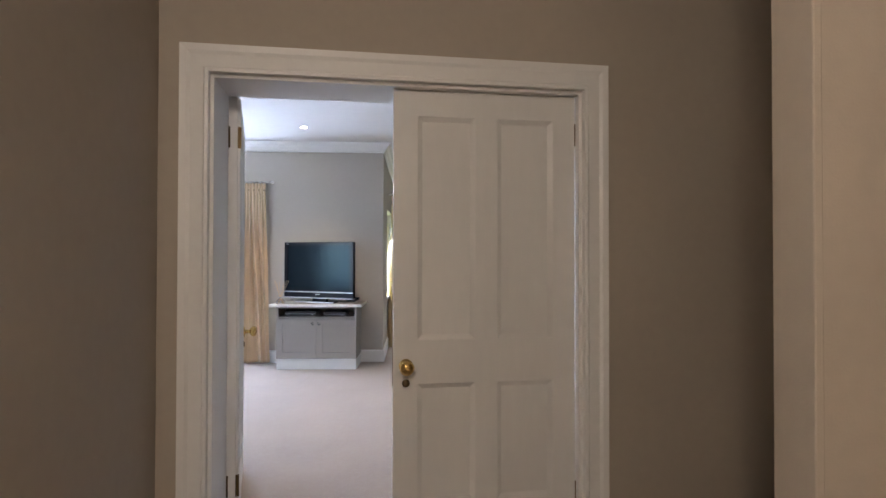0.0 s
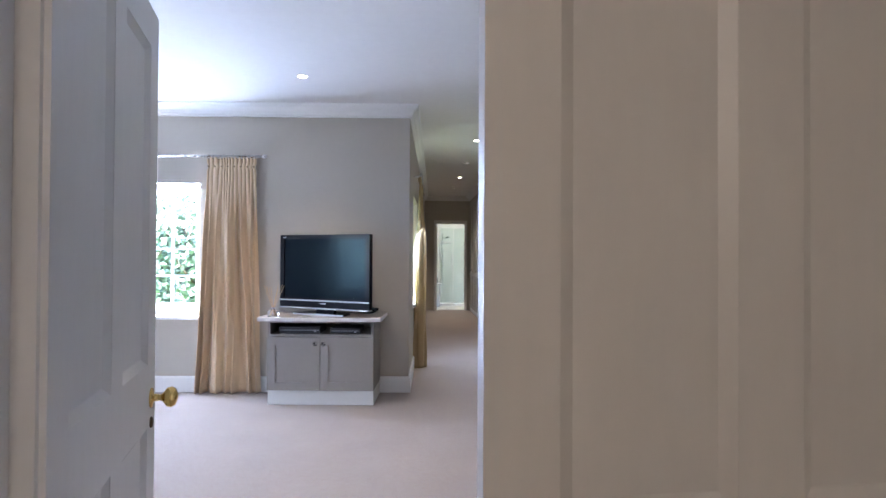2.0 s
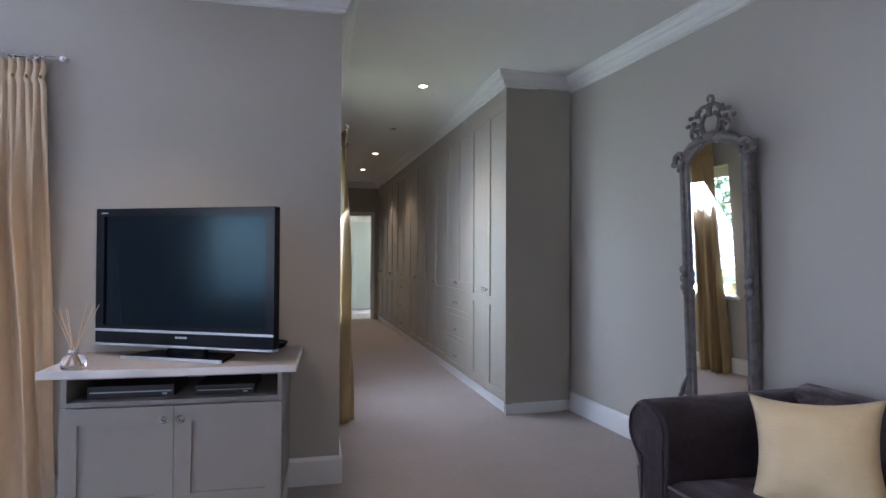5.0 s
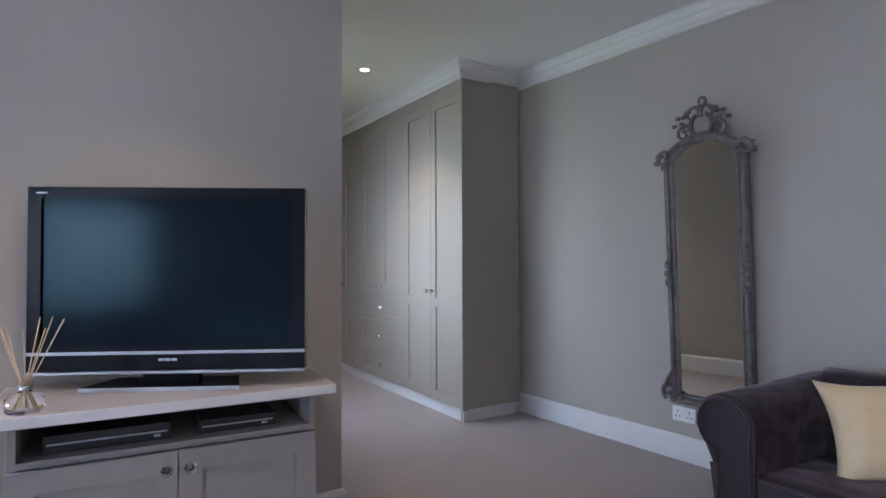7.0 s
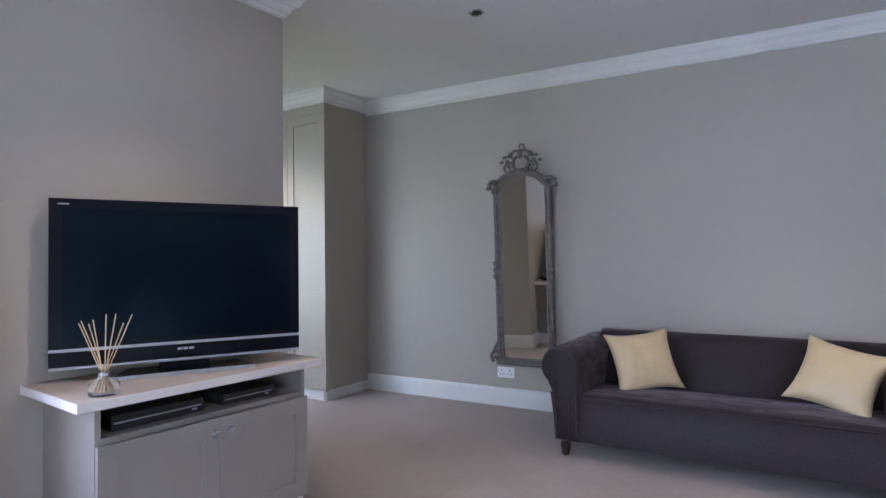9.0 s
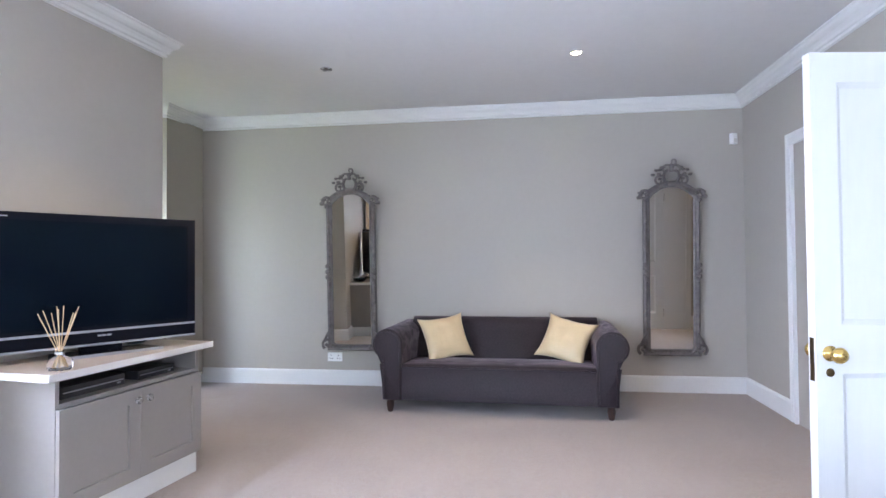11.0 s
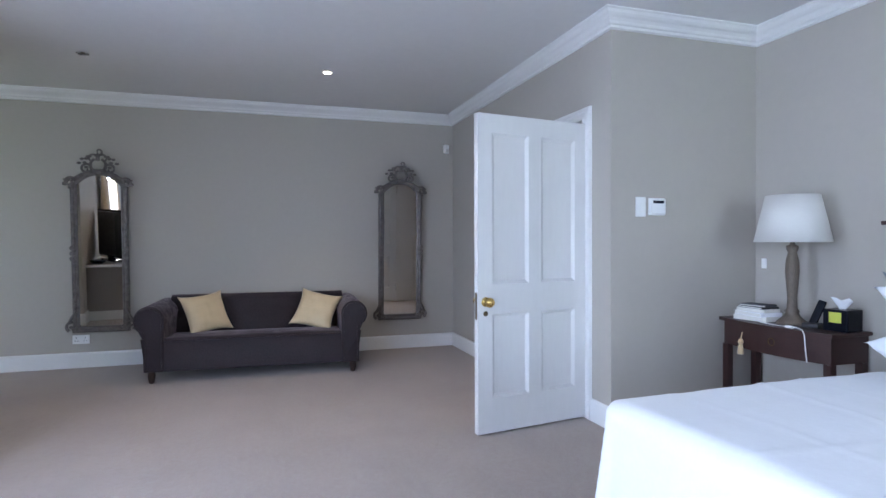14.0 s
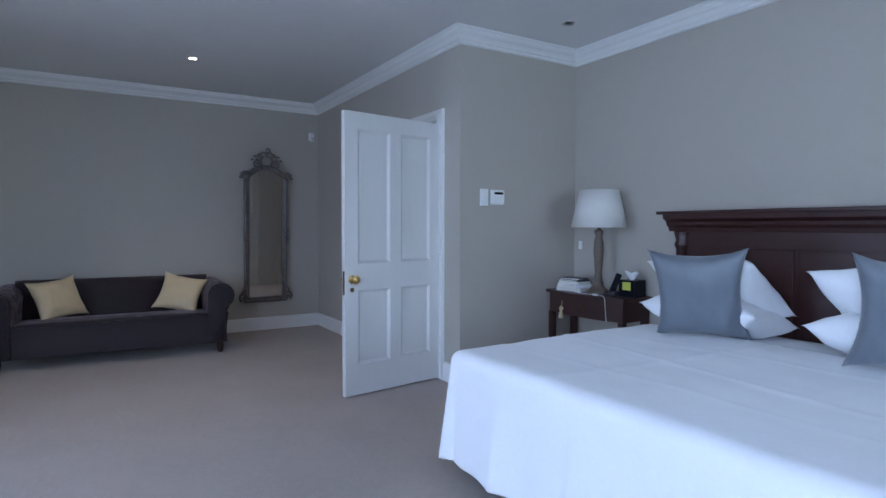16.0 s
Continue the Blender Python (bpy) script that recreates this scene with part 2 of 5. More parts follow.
def extrude(outline, d, axis="x", bm=None, bevel=0.0):
    """A solid: an outline of (a, b) pairs, pushed along the axis from d[0] to d[1]."""
    bm = bm or bmesh.new()
    put = {"x": lambda a, b, c: (c, a, b), "y": lambda a, b, c: (a, c, b), "z": lambda a, b, c: (a, b, c)}[axis]
    lo = [bm.verts.new(put(a, b, d[0])) for a, b in outline]
    hi = [bm.verts.new(put(a, b, d[1])) for a, b in outline]
    k = len(outline)
    for i in range(k):
        bm.faces.new((lo[i], lo[(i + 1) % k], hi[(i + 1) % k], hi[i]))
    caps = [bm.faces.new(lo[::-1]), bm.faces.new(hi)]
    if bevel:
        bmesh.ops.bevel(bm, geom=list({e for f in caps for e in f.edges}), offset=bevel, segments=3, profile=0.6, affect="EDGES")
    return bm


def sweep(profile, path, closed=False):
    """A moulding of (out from the wall, height) pairs run along a plan path that has the room on its left, with mitred corners."""
    bm = bmesh.new()
    pts, rings = [Vector(p) for p in path], []
    k = len(pts)
    for i, p in enumerate(pts):
        din = (p - pts[i - 1]).normalized() if (closed or i) else (pts[1] - p).normalized()
        dout = (pts[(i + 1) % k] - p).normalized() if (closed or i < k - 1) else din
        n1, n2 = Vector((-din.y, din.x)), Vector((-dout.y, dout.x))
        mit = (n1 + n2) / (1 + n1.dot(n2))
        rings.append([bm.verts.new((p.x + mit.x * o, p.y + mit.y * o, z)) for o, z in profile])
    span = range(k if closed else k - 1)
    q = len(profile)
    for i in span:
        a, b = rings[i], rings[(i + 1) % k]
        for j in range(q):
            bm.faces.new((a[j], b[j], b[(j + 1) % q], a[(j + 1) % q]))
    if not closed:
        bm.faces.new(rings[0])
        bm.faces.new(rings[-1][::-1])
    return bm


def wall_bm(length, thick, height, holes=()):
    """A wall in its own plan: x along it, y from 0 to thick, with openings (x0, x1, z0, z1) right through it."""
    specs, x = [], 0.0
    for x0, x1, z0, z1 in sorted(holes):
        specs.append((x, x0, 0, thick, 0, height))
        if z0 > 0:
            specs.append((x0, x1, 0, thick, 0, z0))
        specs.append((x0, x1, 0, thick, z1, height))
        x = x1
    specs.append((x, length, 0, thick, 0, height))
    return boxes(*specs)


def run(p, q):
    """The pose of a wall that runs from p to q, with its thickness to the left of the way."""
    return Matrix.Translation((p[0], p[1], 0)) @ Matrix.Rotation(math.atan2(q[1] - p[1], q[0] - p[0]), 4, "Z")


# ---- plan ----
CEIL = 2.72
SKEW = radians(-6.0)
NIB = (0.685, 7.07)
NORTH = Matrix.Translation((*NIB, 0)) @ Matrix.Rotation(SKEW, 4, "Z")  # x along the north wall, y out through it


def north(x, y=0.0):
    v = NORTH @ Vector((x, y, 0))
    return (v.x, v.y)


EAST = 2.715
SE, NE, WARD0, WARD1 = (EAST, 2.69), (EAST, 8.015), (2.130, 8.015), (2.605, 15.10)
PASS_END = (north(0, 8.05)[0], 15.10)
WEST = -7.2
NW = (WEST, NIB[1] + math.tan(-SKEW) * (NIB[0] - WEST))
SW, NICHE, STEP = (WEST, 1.5), (-0.52, 1.5), (-0.52, 2.69)
ROOM = [SE, NE, WARD0, WARD1, PASS_END, NIB, NW, SW, NICHE, STEP]
DOOR_X0, DOOR_X1, DOOR_H = -0.245, 1.345, 2.05
HALL_Y, ROOM_Y = 2.345, 2.69  # the two faces of the door wall


def wall(name, p, q, thick, holes=(), material=None, label="smooth greige painted plaster wall", height=CEIL + 0.05):
    length = math.hypot(q[0] - p[0], q[1] - p[1])
    ob = structure(name, wall_bm(length, thick, height, holes), material or M_WALL, label, "wall")
    ob.matrix_world = run(p, q)
    return ob


floor = structure("floor", boxes((-7.4, 2.95, -2.2, 7.30, -0.12, 0.0), (-7.4, 0.42, 7.30, 8.10, -0.12, 0.0), (0.42, 3.45, 7.30, 15.18, -0.12, 0.0)), M_CARPET, "taupe wall-to-wall cut-pile carpet", "floor")
ceiling = structure("ceiling", boxes((-7.5, 2.95, -2.2, 7.30, CEIL, CEIL + 0.12), (-7.5, 0.42, 7.30, 8.25, CEIL, CEIL + 0.12), (0.42, 3.8, 7.30, 17.8, CEIL, CEIL + 0.12)), M_CEIL, "flat white painted ceiling", "ceiling")
structure("wall_east", boxes((EAST, EAST + 0.2, -2.0, 8.6, 0, CEIL + 0.05)), M_WALL, "smooth greige painted plaster wall", "wall")
# north wall with the curtained window and, out of sight to the west, a window added for its daylight
WIN = (-3.19, -1.98, 0.71, 1.97)
UNSEEN_WIN = (-7.0, -5.6, 0.25, 2.15)
LN = 8.2
wall_north = structure("wall_north", wall_bm(LN, 0.28, CEIL + 0.05, [(LN + WIN[0], LN + WIN[1], WIN[2], WIN[3]), (LN + UNSEEN_WIN[0], LN + UNSEEN_WIN[1], UNSEEN_WIN[2], UNSEEN_WIN[3])]), M_WALL, "smooth greige painted plaster wall", "wall")
wall_north.matrix_world = NORTH @ Matrix.Translation((-LN, 0, 0))
# passage wall, hinged on the nib, with its own window
PWIN = (1.02, 2.32, 0.74, 1.99)
LP = 8.12
wall_passage = structure("wall_passage", wall_bm(LP - 0.28, 0.28, CEIL + 0.05, [(PWIN[0] - 0.28, PWIN[1] - 0.28, PWIN[2], PWIN[3])]), M_WALL, "smooth greige painted plaster wall", "wall")
wall_passage.matrix_world = NORTH @ Matrix.Translation((0, 0.28, 0)) @ Matrix.Rotation(radians(90), 4, "Z")
PD0, PD1 = 1.83, 2.50
wall("wall_passage_end", (3.25, 15.10), (1.3, 15.10), 0.12, [(3.25 - PD1, 3.25 - PD0, 0, 2.06)]).matrix_world = Matrix.Translation((3.25, 15.22, 0)) @ Matrix.Rotation(math.pi, 4, "Z")
wall("wall_west", (WEST, 1.3), (WEST, 8.4), 0.25, [(0.5, 2.3, 0.5, 2.2)])
wall("wall_niche_south", (-0.521, 1.5), (WEST - 0.25, 1.5), 0.2)
bpy.data.objects["wall_niche_south"].matrix_world = Matrix.Translation((WEST - 0.25, 1.3, 0))
wall("wall_niche_east", (0, 0), (2.004 + HALL_Y, 0), 0.075, material=M_WALL)
bpy.data.objects["wall_niche_east"].matrix_world = Matrix.Translation((-0.445, -2.0, 0)) @ Matrix.Rotation(radians(90), 4, "Z")
wall("wall_door", (-0.52, HALL_Y + 0.004), (EAST, HALL_Y + 0.004), ROOM_Y - HALL_Y - 0.004, [(DOOR_X0 - 0.02 + 0.52, DOOR_X1 + 0.02 + 0.52, 0, DOOR_H + 0.02)])
wall("hall_lining_north", (-0.445, HALL_Y), (2.71, HALL_Y), 0.004, [(DOOR_X0 - 0.02 + 0.445, DOOR_X1 + 0.02 + 0.445, 0, DOOR_H + 0.02)], M_HALL, "brown-beige painted hall plaster")
structure("hall_lining_west", boxes((-0.445, -0.441, -2.0, HALL_Y, 0, CEIL)), M_HALL, "brown-beige painted hall plaster", "wall")
structure("hall_lining_east", boxes((2.509, 2.713, -2.0, HALL_Y, 0, CEIL)), M_HALL, "brown-beige painted hall plaster", "wall")
structure("hall_wall_south", boxes((-0.52, 2.69, -2.2, -2.0, 0, CEIL)), M_HALL, "brown-beige painted hall plaster", "wall")

CORN = [(0, 2.725), (0.090, 2.725), (0.090, 2.712), (0.080, 2.706), (0.074, 2.688), (0.062, 2.674), (0.046, 2.666), (0.034, 2.650), (0.029, 2.634), (0.018, 2.627), (0.018, 2.610), (0, 2.604)]
structure("cornice", sweep(CORN, ROOM, True), M_TRIM, "white moulded plaster cornice", "cornice")
BASE = [(0, 0), (0.018, 0), (0.018, 0.13), (0.014, 0.142), (0.006, 0.150), (0, 0.150)]
for path in ([(DOOR_X1 + 0.487, ROOM_Y), SE, NE], [PASS_END, NIB, north(-4.1)], [SW, NICHE, STEP, (DOOR_X0 - 0.051, ROOM_Y)], [(WEST, 7.8), SW]):
    structure("baseboard", sweep(BASE, path), M_TRIM, "white painted timber skirting board", "baseboard")
structure("baseboard", sweep(BASE, [(-0.441, HALL_Y), (-0.441, -2.0)]), M_TRIM, "white painted timber skirting board", "baseboard")

# ---- double door ----
ARCH = [(0, 0), (0.026, 0.0), (0.028, 0.014), (0.020, 0.022), (0.016, 0.075), (0.022, 0.090), (0.024, 0.118), (0, 0.125)]


def architrave(name, x0, x1, h, y, way, w=0.125):
    """A moulded door casing round an opening, on the wall face y, standing out by way."""
    k = w / 0.125
    bm = bmesh.new()
    corners = [((x0, 0), (-1, 0)), ((x0, h), (-1, 1)), ((x1, h), (1, 1)), ((x1, 0), (1, 0))]
    rings = [[bm.verts.new((cx + ox * o * k, y + way * (d + 0.001), cz + oz * o * k)) for d, o in ARCH] for (cx, cz), (ox, oz) in corners]
    q = len(ARCH)
    for a, b in zip(rings, rings[1:]):
        for j in range(q):
            bm.faces.new((a[j], b[j], b[(j + 1) % q], a[(j + 1) % q]))
    bm.faces.new(rings[0])
    bm.faces.new(rings[-1][::-1])
    return structure(name, bm, M_TRIM, "white gloss moulded timber door casing", "door frame")


architrave("trim", DOOR_X0, DOOR_X1, DOOR_H, HALL_Y, -1, 0.118)
architrave("trim", DOOR_X0 + 0.04, DOOR_X1 + 0.40, DOOR_H + 0.025, ROOM_Y, 1, 0.09)
structure("door_frame", boxes((DOOR_X0 - 0.02, DOOR_X0, HALL_Y, ROOM_Y, 0, DOOR_H + 0.02), (DOOR_X1, DOOR_X1 + 0.02, HALL_Y, ROOM_Y, 0, DOOR_H + 0.02), (DOOR_X0, DOOR_X1, HALL_Y, ROOM_Y, DOOR_H, DOOR_H + 0.02),
          (DOOR_X0, DOOR_X0 + 0.014, HALL_Y + 0.01, HALL_Y + 0.05, 0, DOOR_H), (DOOR_X1 - 0.014, DOOR_X1, HALL_Y + 0.01, HALL_Y + 0.05, 0, DOOR_H), (DOOR_X0 + 0.014, DOOR_X1 - 0.014, HALL_Y + 0.01, HALL_Y + 0.05, DOOR_H - 0.014, DOOR_H)),
          M_TRIM, "white gloss timber door lining with stops", "door frame")


def panel_leaf(name, m, w, h, side, label, drop=0.0):
    """A four-panel door leaf hinged at x = 0, y from 0 to its thickness; side: +1 when it reaches towards +x."""
    d = thing(name, m, label, "door", kind="structure")
    t, st, mid = 0.044, 0.105, 0.10
    rows = [(0.22, 0.76 - drop), (0.95 - drop, h - 0.12)]
    cols = [(st, (w - mid) / 2), ((w + mid) / 2, w - st)]
    f = lambda a, b: (min(side * a, side * b), max(side * a, side * b))
    for sp in [(*f(0, st), 0, t, 0, h), (*f(w - st, w), 0, t, 0, h), (*f((w - mid) / 2, (w + mid) / 2), 0, t, rows[0][0], rows[0][1]), (*f((w - mid) / 2, (w + mid) / 2), 0, t, rows[1][0], rows[1][1])]:
        part("stile", boxes(sp), M_DOOR, d)
    for z0, z1 in ((0, rows[0][0]), (rows[0][1], rows[1][0]), (rows[1][1], h)):
        part("rail", boxes((*f(st, w - st), 0, t, z0, z1)), M_DOOR, d)
    for z0, z1 in rows:
        for a, b in cols:
            x0, x1 = f(a, b)
            part("door_panel", boxes((x0, x1, 0.014, t - 0.014, z0, z1)), M_DOOR, d)
            bm = bmesh.new()
            for y0, y1 in ((0.001, 0.014), (t - 0.001, t - 0.014)):
                o = [(x0, z0), (x1, z0), (x1, z1), (x0, z1)]
                i = [(x0 + 0.022, z0 + 0.022), (x1 - 0.022, z0 + 0.022), (x1 - 0.022, z1 - 0.022), (x0 + 0.022, z1 - 0.022)]
                vo, vi = [bm.verts.new((p[0], y0, p[1])) for p in o], [bm.verts.new((p[0], y1, p[1])) for p in i]
                for k in range(4):
                    bm.faces.new((vo[k], vo[(k + 1) % 4], vi[(k + 1) % 4], vi[k]))
            part("panel_moulding", bm, M_DOOR, d)
    for way in (-1, 1):
        y = -0.0 if way < 0 else t
        kx = side * (w - 0.055)
        k = part("door_knob", lathe([(0.030, 0), (0.031, 0.004), (0.012, 0.008), (0.010, 0.030), (0.016, 0.036), (0.029, 0.046), (0.032, 0.058), (0.026, 0.070), (0.010, 0.076), (0.001, 0.077)], 20), M_BRASS, d, "polished brass knob on a round rose", True)
        k.matrix_basis = pose(kx, y, 0.84 - drop, 90 if way < 0 else -90)
        e = part("keyhole_cover", lathe([(0.017, 0), (0.017, 0.003), (0.013, 0.006), (0.001, 0.007)], 16), M_OLDBRASS, d, "small brass keyhole cover", True)
        e.matrix_basis = pose(kx, y, 0.765 - drop, 90 if way < 0 else -90)
    for z in (0.18, 1.80):
        part("hinge", boxes((*f(-0.003, 0.002), -0.004 if side > 0 else -0.004, t, z, z + 0.10)), M_OLDBRASS, d, "brass butt hinge")
        part("hinge_knuckle", lathe([(0.007, 0), (0.007, 0.10)], 10, centre=(0, t + 0.004, z)), M_OLDBRASS, d, "", True)
    part("lock_plate", boxes((*f(w - 0.001, w + 0.002), 0.010, 0.034, 0.73, 0.90)), M_OLDBRASS, d, "brass mortice lock plate")
    return d


LEAF_W = 0.875
# open leaf: from its hinge into the room
hx, hy = DOOR_X0 + 0.008, 2.697
ang = math.degrees(math.atan2(3.560 - hy, -0.375 - hx))
panel_leaf("door_1", pose(hx, hy, 0.012, 0, 0, ang) @ Matrix.Translation((0, -0.044, 0)), LEAF_W, 2.034, 1, "white four-panel timber door leaf standing open into the room")
panel_leaf("door_2", pose(DOOR_X1 - 0.016, 2.400, 0.012), 0.825, 2.03, -1, "white four-panel timber door leaf, closed", 0.02)

# white casing of a doorway off the hall
structure("hall_nib", boxes((1.275, 2.508, 0.96, 1.05, 0, CEIL)), M_HALL, "short cross wall in the hall", "wall")
structure("trim", boxes((1.252, 1.274, 0.945, 1.062, 0, CEIL - 0.02), bevel=0.004), M_HALL, "beige painted timber edging of the hall cross wall", "trim")
structure("trim", boxes((2.470, 2.508, 2.15, 2.27, 0, 2.19), (2.470, 2.508, 1.06, 2.15, 2.08, 2.19), bevel=0.004), M_HALL, "beige painted timber door casing in the hall", "door frame")

# ---- windows ----


def casement_window(name, m, x0, x1, z0, z1, depth, cols, rows, label):
    """A painted timber window in an opening: x along the wall, y outwards from the room face."""
    w = thing(name, m, label, "window", kind="structure")
    ya, yb = depth - 0.13, depth - 0.06
    part("window_frame", boxes((x0, x0 + 0.05, ya, yb, z0, z1), (x1 - 0.05, x1, ya, yb, z0, z1), (x0 + 0.05, x1 - 0.05, ya, yb, z1 - 0.05, z1), (x0 + 0.05, x1 - 0.05, ya, yb, z0, z0 + 0.06)), M_TRIM, w)
    part("window_sill", boxes((x0 - 0.03, x1 + 0.03, -0.03, ya, z0 - 0.028, z0 + 0.002), bevel=0.004), M_TRIM, w)
    n = 2
    cw = (x1 - x0 - 0.10) / n
    for i in range(n):
        a, b = x0 + 0.05 + i * cw, x0 + 0.05 + (i + 1) * cw
        y0, y1 = ya - 0.008, yb - 0.03
        s = 0.045
        c = part("casement", boxes((a, a + s, y0, y1, z0 + 0.06, z1 - 0.05), (b - s, b, y0, y1, z0 + 0.06, z1 - 0.05), (a + s, b - s, y0, y1, z1 - 0.05 - s, z1 - 0.05), (a + s, b - s, y0, y1, z0 + 0.06, z0 + 0.06 + s + 0.01)), M_TRIM, w)
        gx0, gx1, gz0, gz1 = a + s, b - s, z0 + 0.06 + s + 0.01, z1 - 0.05 - s
        for k in range(1, cols):
            x = gx0 + (gx1 - gx0) * k / cols
            part("glazing_bar", boxes((x - 0.009, x + 0.009, y0 + 0.006, y1 - 0.004, gz0, gz1)), M_TRIM, c)
        for k in range(1, rows):
            z = gz0 + (gz1 - gz0) * k / rows
            part("glazing_bar", boxes((gx0, gx1, y0 + 0.008, y1 - 0.006, z - 0.009, z + 0.009)), M_TRIM, c)
        for k in range(cols):
            for r in range(rows):
                px0, px1 = gx0 + (gx1 - gx0) * k / cols, gx0 + (gx1 - gx0) * (k + 1) / cols
                pz0, pz1 = gz0 + (gz1 - gz0) * r / rows, gz0 + (gz1 - gz0) * (r + 1) / rows
                g = part("pane", boxes((px0, px1, y0 + 0.018, y0 + 0.022, pz0, pz1)), M_GLASS, c)
                g.visible_shadow = False
        hz = (z0 + z1) / 2
        hx_ = b - 0.02 if i == 0 else a + 0.02
        part("window_catch", boxes((hx_ - 0.008, hx_ + 0.008, y0 - 0.012, y0, hz - 0.05, hz + 0.05), bevel=0.003), M_OLDBRASS, c, "brass window catch")
        for hz in (z0 + 0.35, (z0 + z1) / 2, z1 - 0.32):
            hx_ = a if i == 0 else b
            part("hinge", boxes((hx_ - 0.006, hx_ + 0.006, y0 - 0.006, y0 + 0.002, hz - 0.035, hz + 0.035)), M_OLDBRASS, c, "dark brass hinge")
    return w


casement_window("window_1", NORTH, *WIN, 0.28, 2, 4, "white painted timber casement window with small panes")
casement_window("window_2", NORTH @ Matrix.Rotation(radians(90), 4, "Z"), *PWIN, 0.28, 2, 4, "white painted timber casement window with small panes")
casement_window("window_3", NORTH, *UNSEEN_WIN, 0.28, 2, 4, "white painted timber garden window")
casement_window("window_4", pose(WEST, 1.3, 0, 0, 0, 90), 0.5, 2.3, 0.5, 2.2, 0.25, 2, 4, "white painted timber casement window with small panes")

# ---- curtains ----


def curtain(m, w_top, w_bot, h, pleats, label, material, seed, shift=0.0):
    """A pencil-pleated curtain that hangs from z = h to the floor; x across it, y towards the room is negative."""
    c = thing("curtain", m, label, "curtain", "bedroom curtains")
    rnd = random.Random(seed)
    off = rnd.uniform(0, 90)
    fine, broad = pleats * 2, pleats
    nu, nv = pleats * 26, 64
    bm = bmesh.new()
    rows = []
    for j in range(nv + 1):
        v = (j / nv) ** 1.25
        drop = v * (h - 0.008)
        z = h - drop
        head = max(0.0, 1 - drop / 0.085)
        neck = math.exp(-((drop - 0.085) / 0.022) ** 2)
        m_ = min(1.0, max(0.0, (drop - 0.10) / 0.75))
        m_ = m_ * m_ * (3 - 2 * m_)
        w = (w_top + (w_bot - w_top) * v ** 1.6) * (1 - 0.05 * neck)
        row = []
        for i in range(nu + 1):
            u = i / nu
            drift = 2.0 * noise.noise(Vector((u * 3.4, off, v * 0.9)))
            a1 = 2 * math.pi * (fine * u + 0.5 * drift)
            a2 = 2 * math.pi * (broad * u + 1.5 * noise.noise(Vector((u * 3.3, off + 7, v * 0.7))))
            size = 0.55 + 0.9 * abs(noise.noise(Vector((u * broad * 0.8, off + 3, v * 0.5))))
            s1 = math.sin(a1) * (1 - 0.3 * math.sin(a1))
            s2 = math.sin(a2) + 0.28 * math.sin(2 * a2 + 3 * drift)
            y = -0.075 - (0.012 + 0.008 * head) * (1 - 0.7 * neck) * s1 * (1 - 0.75 * m_) - (0.040 + 0.020 * v) * size * m_ * s2
            y -= 0.010 * m_ * noise.noise(Vector((u * 9, v * 3, off)))
            x = (u - 0.5) * w + shift * v + 0.013 * m_ * math.cos(a2) + 0.02 * v * noise.noise(Vector((u * 2, v * 2, off + 5)))
            zz = z + 0.010 * head * math.sin(a1 + 1.0)
            row.append(bm.verts.new((x, y, max(zz, 0.006 + 0.004 * math.sin(a2) ** 2))))
        rows.append(row)
    for a, b in zip(rows, rows[1:]):
        for i in range(nu):
            bm.faces.new((a[i], a[i + 1], b[i + 1], b[i]))
    cloth = part("curtain_cloth", bm, material, c, "", True)
    so = cloth.modifiers.new("thick", "SOLIDIFY")
    so.thickness = 0.004
    for k in range(pleats + 1):
        x = (k / pleats - 0.5) * w_top * 0.97
        pts = [(x, -0.085 + 0.016 * math.sin(2 * math.pi * i / 12), h + 0.004 + 0.018 * math.cos(2 * math.pi * i / 12)) for i in range(13)]
        part("curtain_ring", tube(pts, 0.0022, 5), M_STEEL, c, "steel curtain ring")
        knot = blob(bmesh.new(), ((k / pleats - 0.5) * w_top * 0.93, -0.095, h - 0.086), (0.007, 0.006, 0.010), 8, 5)
        part("tape_knot", knot, M_TAPE, c, "dark gathered heading tape knot", True)
    return c


def rod(m, x0, x1, z, label):
    r = thing("curtain_rod", m, label, "curtain rod")
    part("pole", tube([(x0, -0.085, z), (x1, -0.085, z)], 0.011, 12), M_STEEL, r, "", True)
    for x, s in ((x0, -1), (x1, 1)):
        bm = blob(bmesh.new(), (x + s * 0.018, -0.085, z), (0.024, 0.019, 0.019))
        part("finial", bm, M_STEEL, r, "rounded steel finial", True)
        part("bracket", boxes((x - s * 0.10 - 0.008, x - s * 0.10 + 0.008, -0.096, 0.0, z - 0.012, z + 0.004), bevel=0.003), M_STEEL, r)
    return r


ROD_Z = 2.215
rod(NORTH, -3.74, -1.37, ROD_Z, "slim brushed steel curtain rod above the window")
curtain(NORTH @ pose(-1.66, 0, 0), 0.45, 0.58, ROD_Z - 0.012, 7, "cream silk gathered curtain drawn back, pooling on the carpet", M_CURTAIN, 3, -0.01)
curtain(NORTH @ pose(-3.02, 0, 0), 0.46, 0.56, ROD_Z - 0.012, 7, "cream silk gathered curtain drawn back beside the window", M_CURTAIN, 8, -0.12)


def passage_pose(x):
    # x runs north along the passage wall; the room is on its -y side once turned
    return NORTH @ pose(0, x, 0, 0, 0, 90)


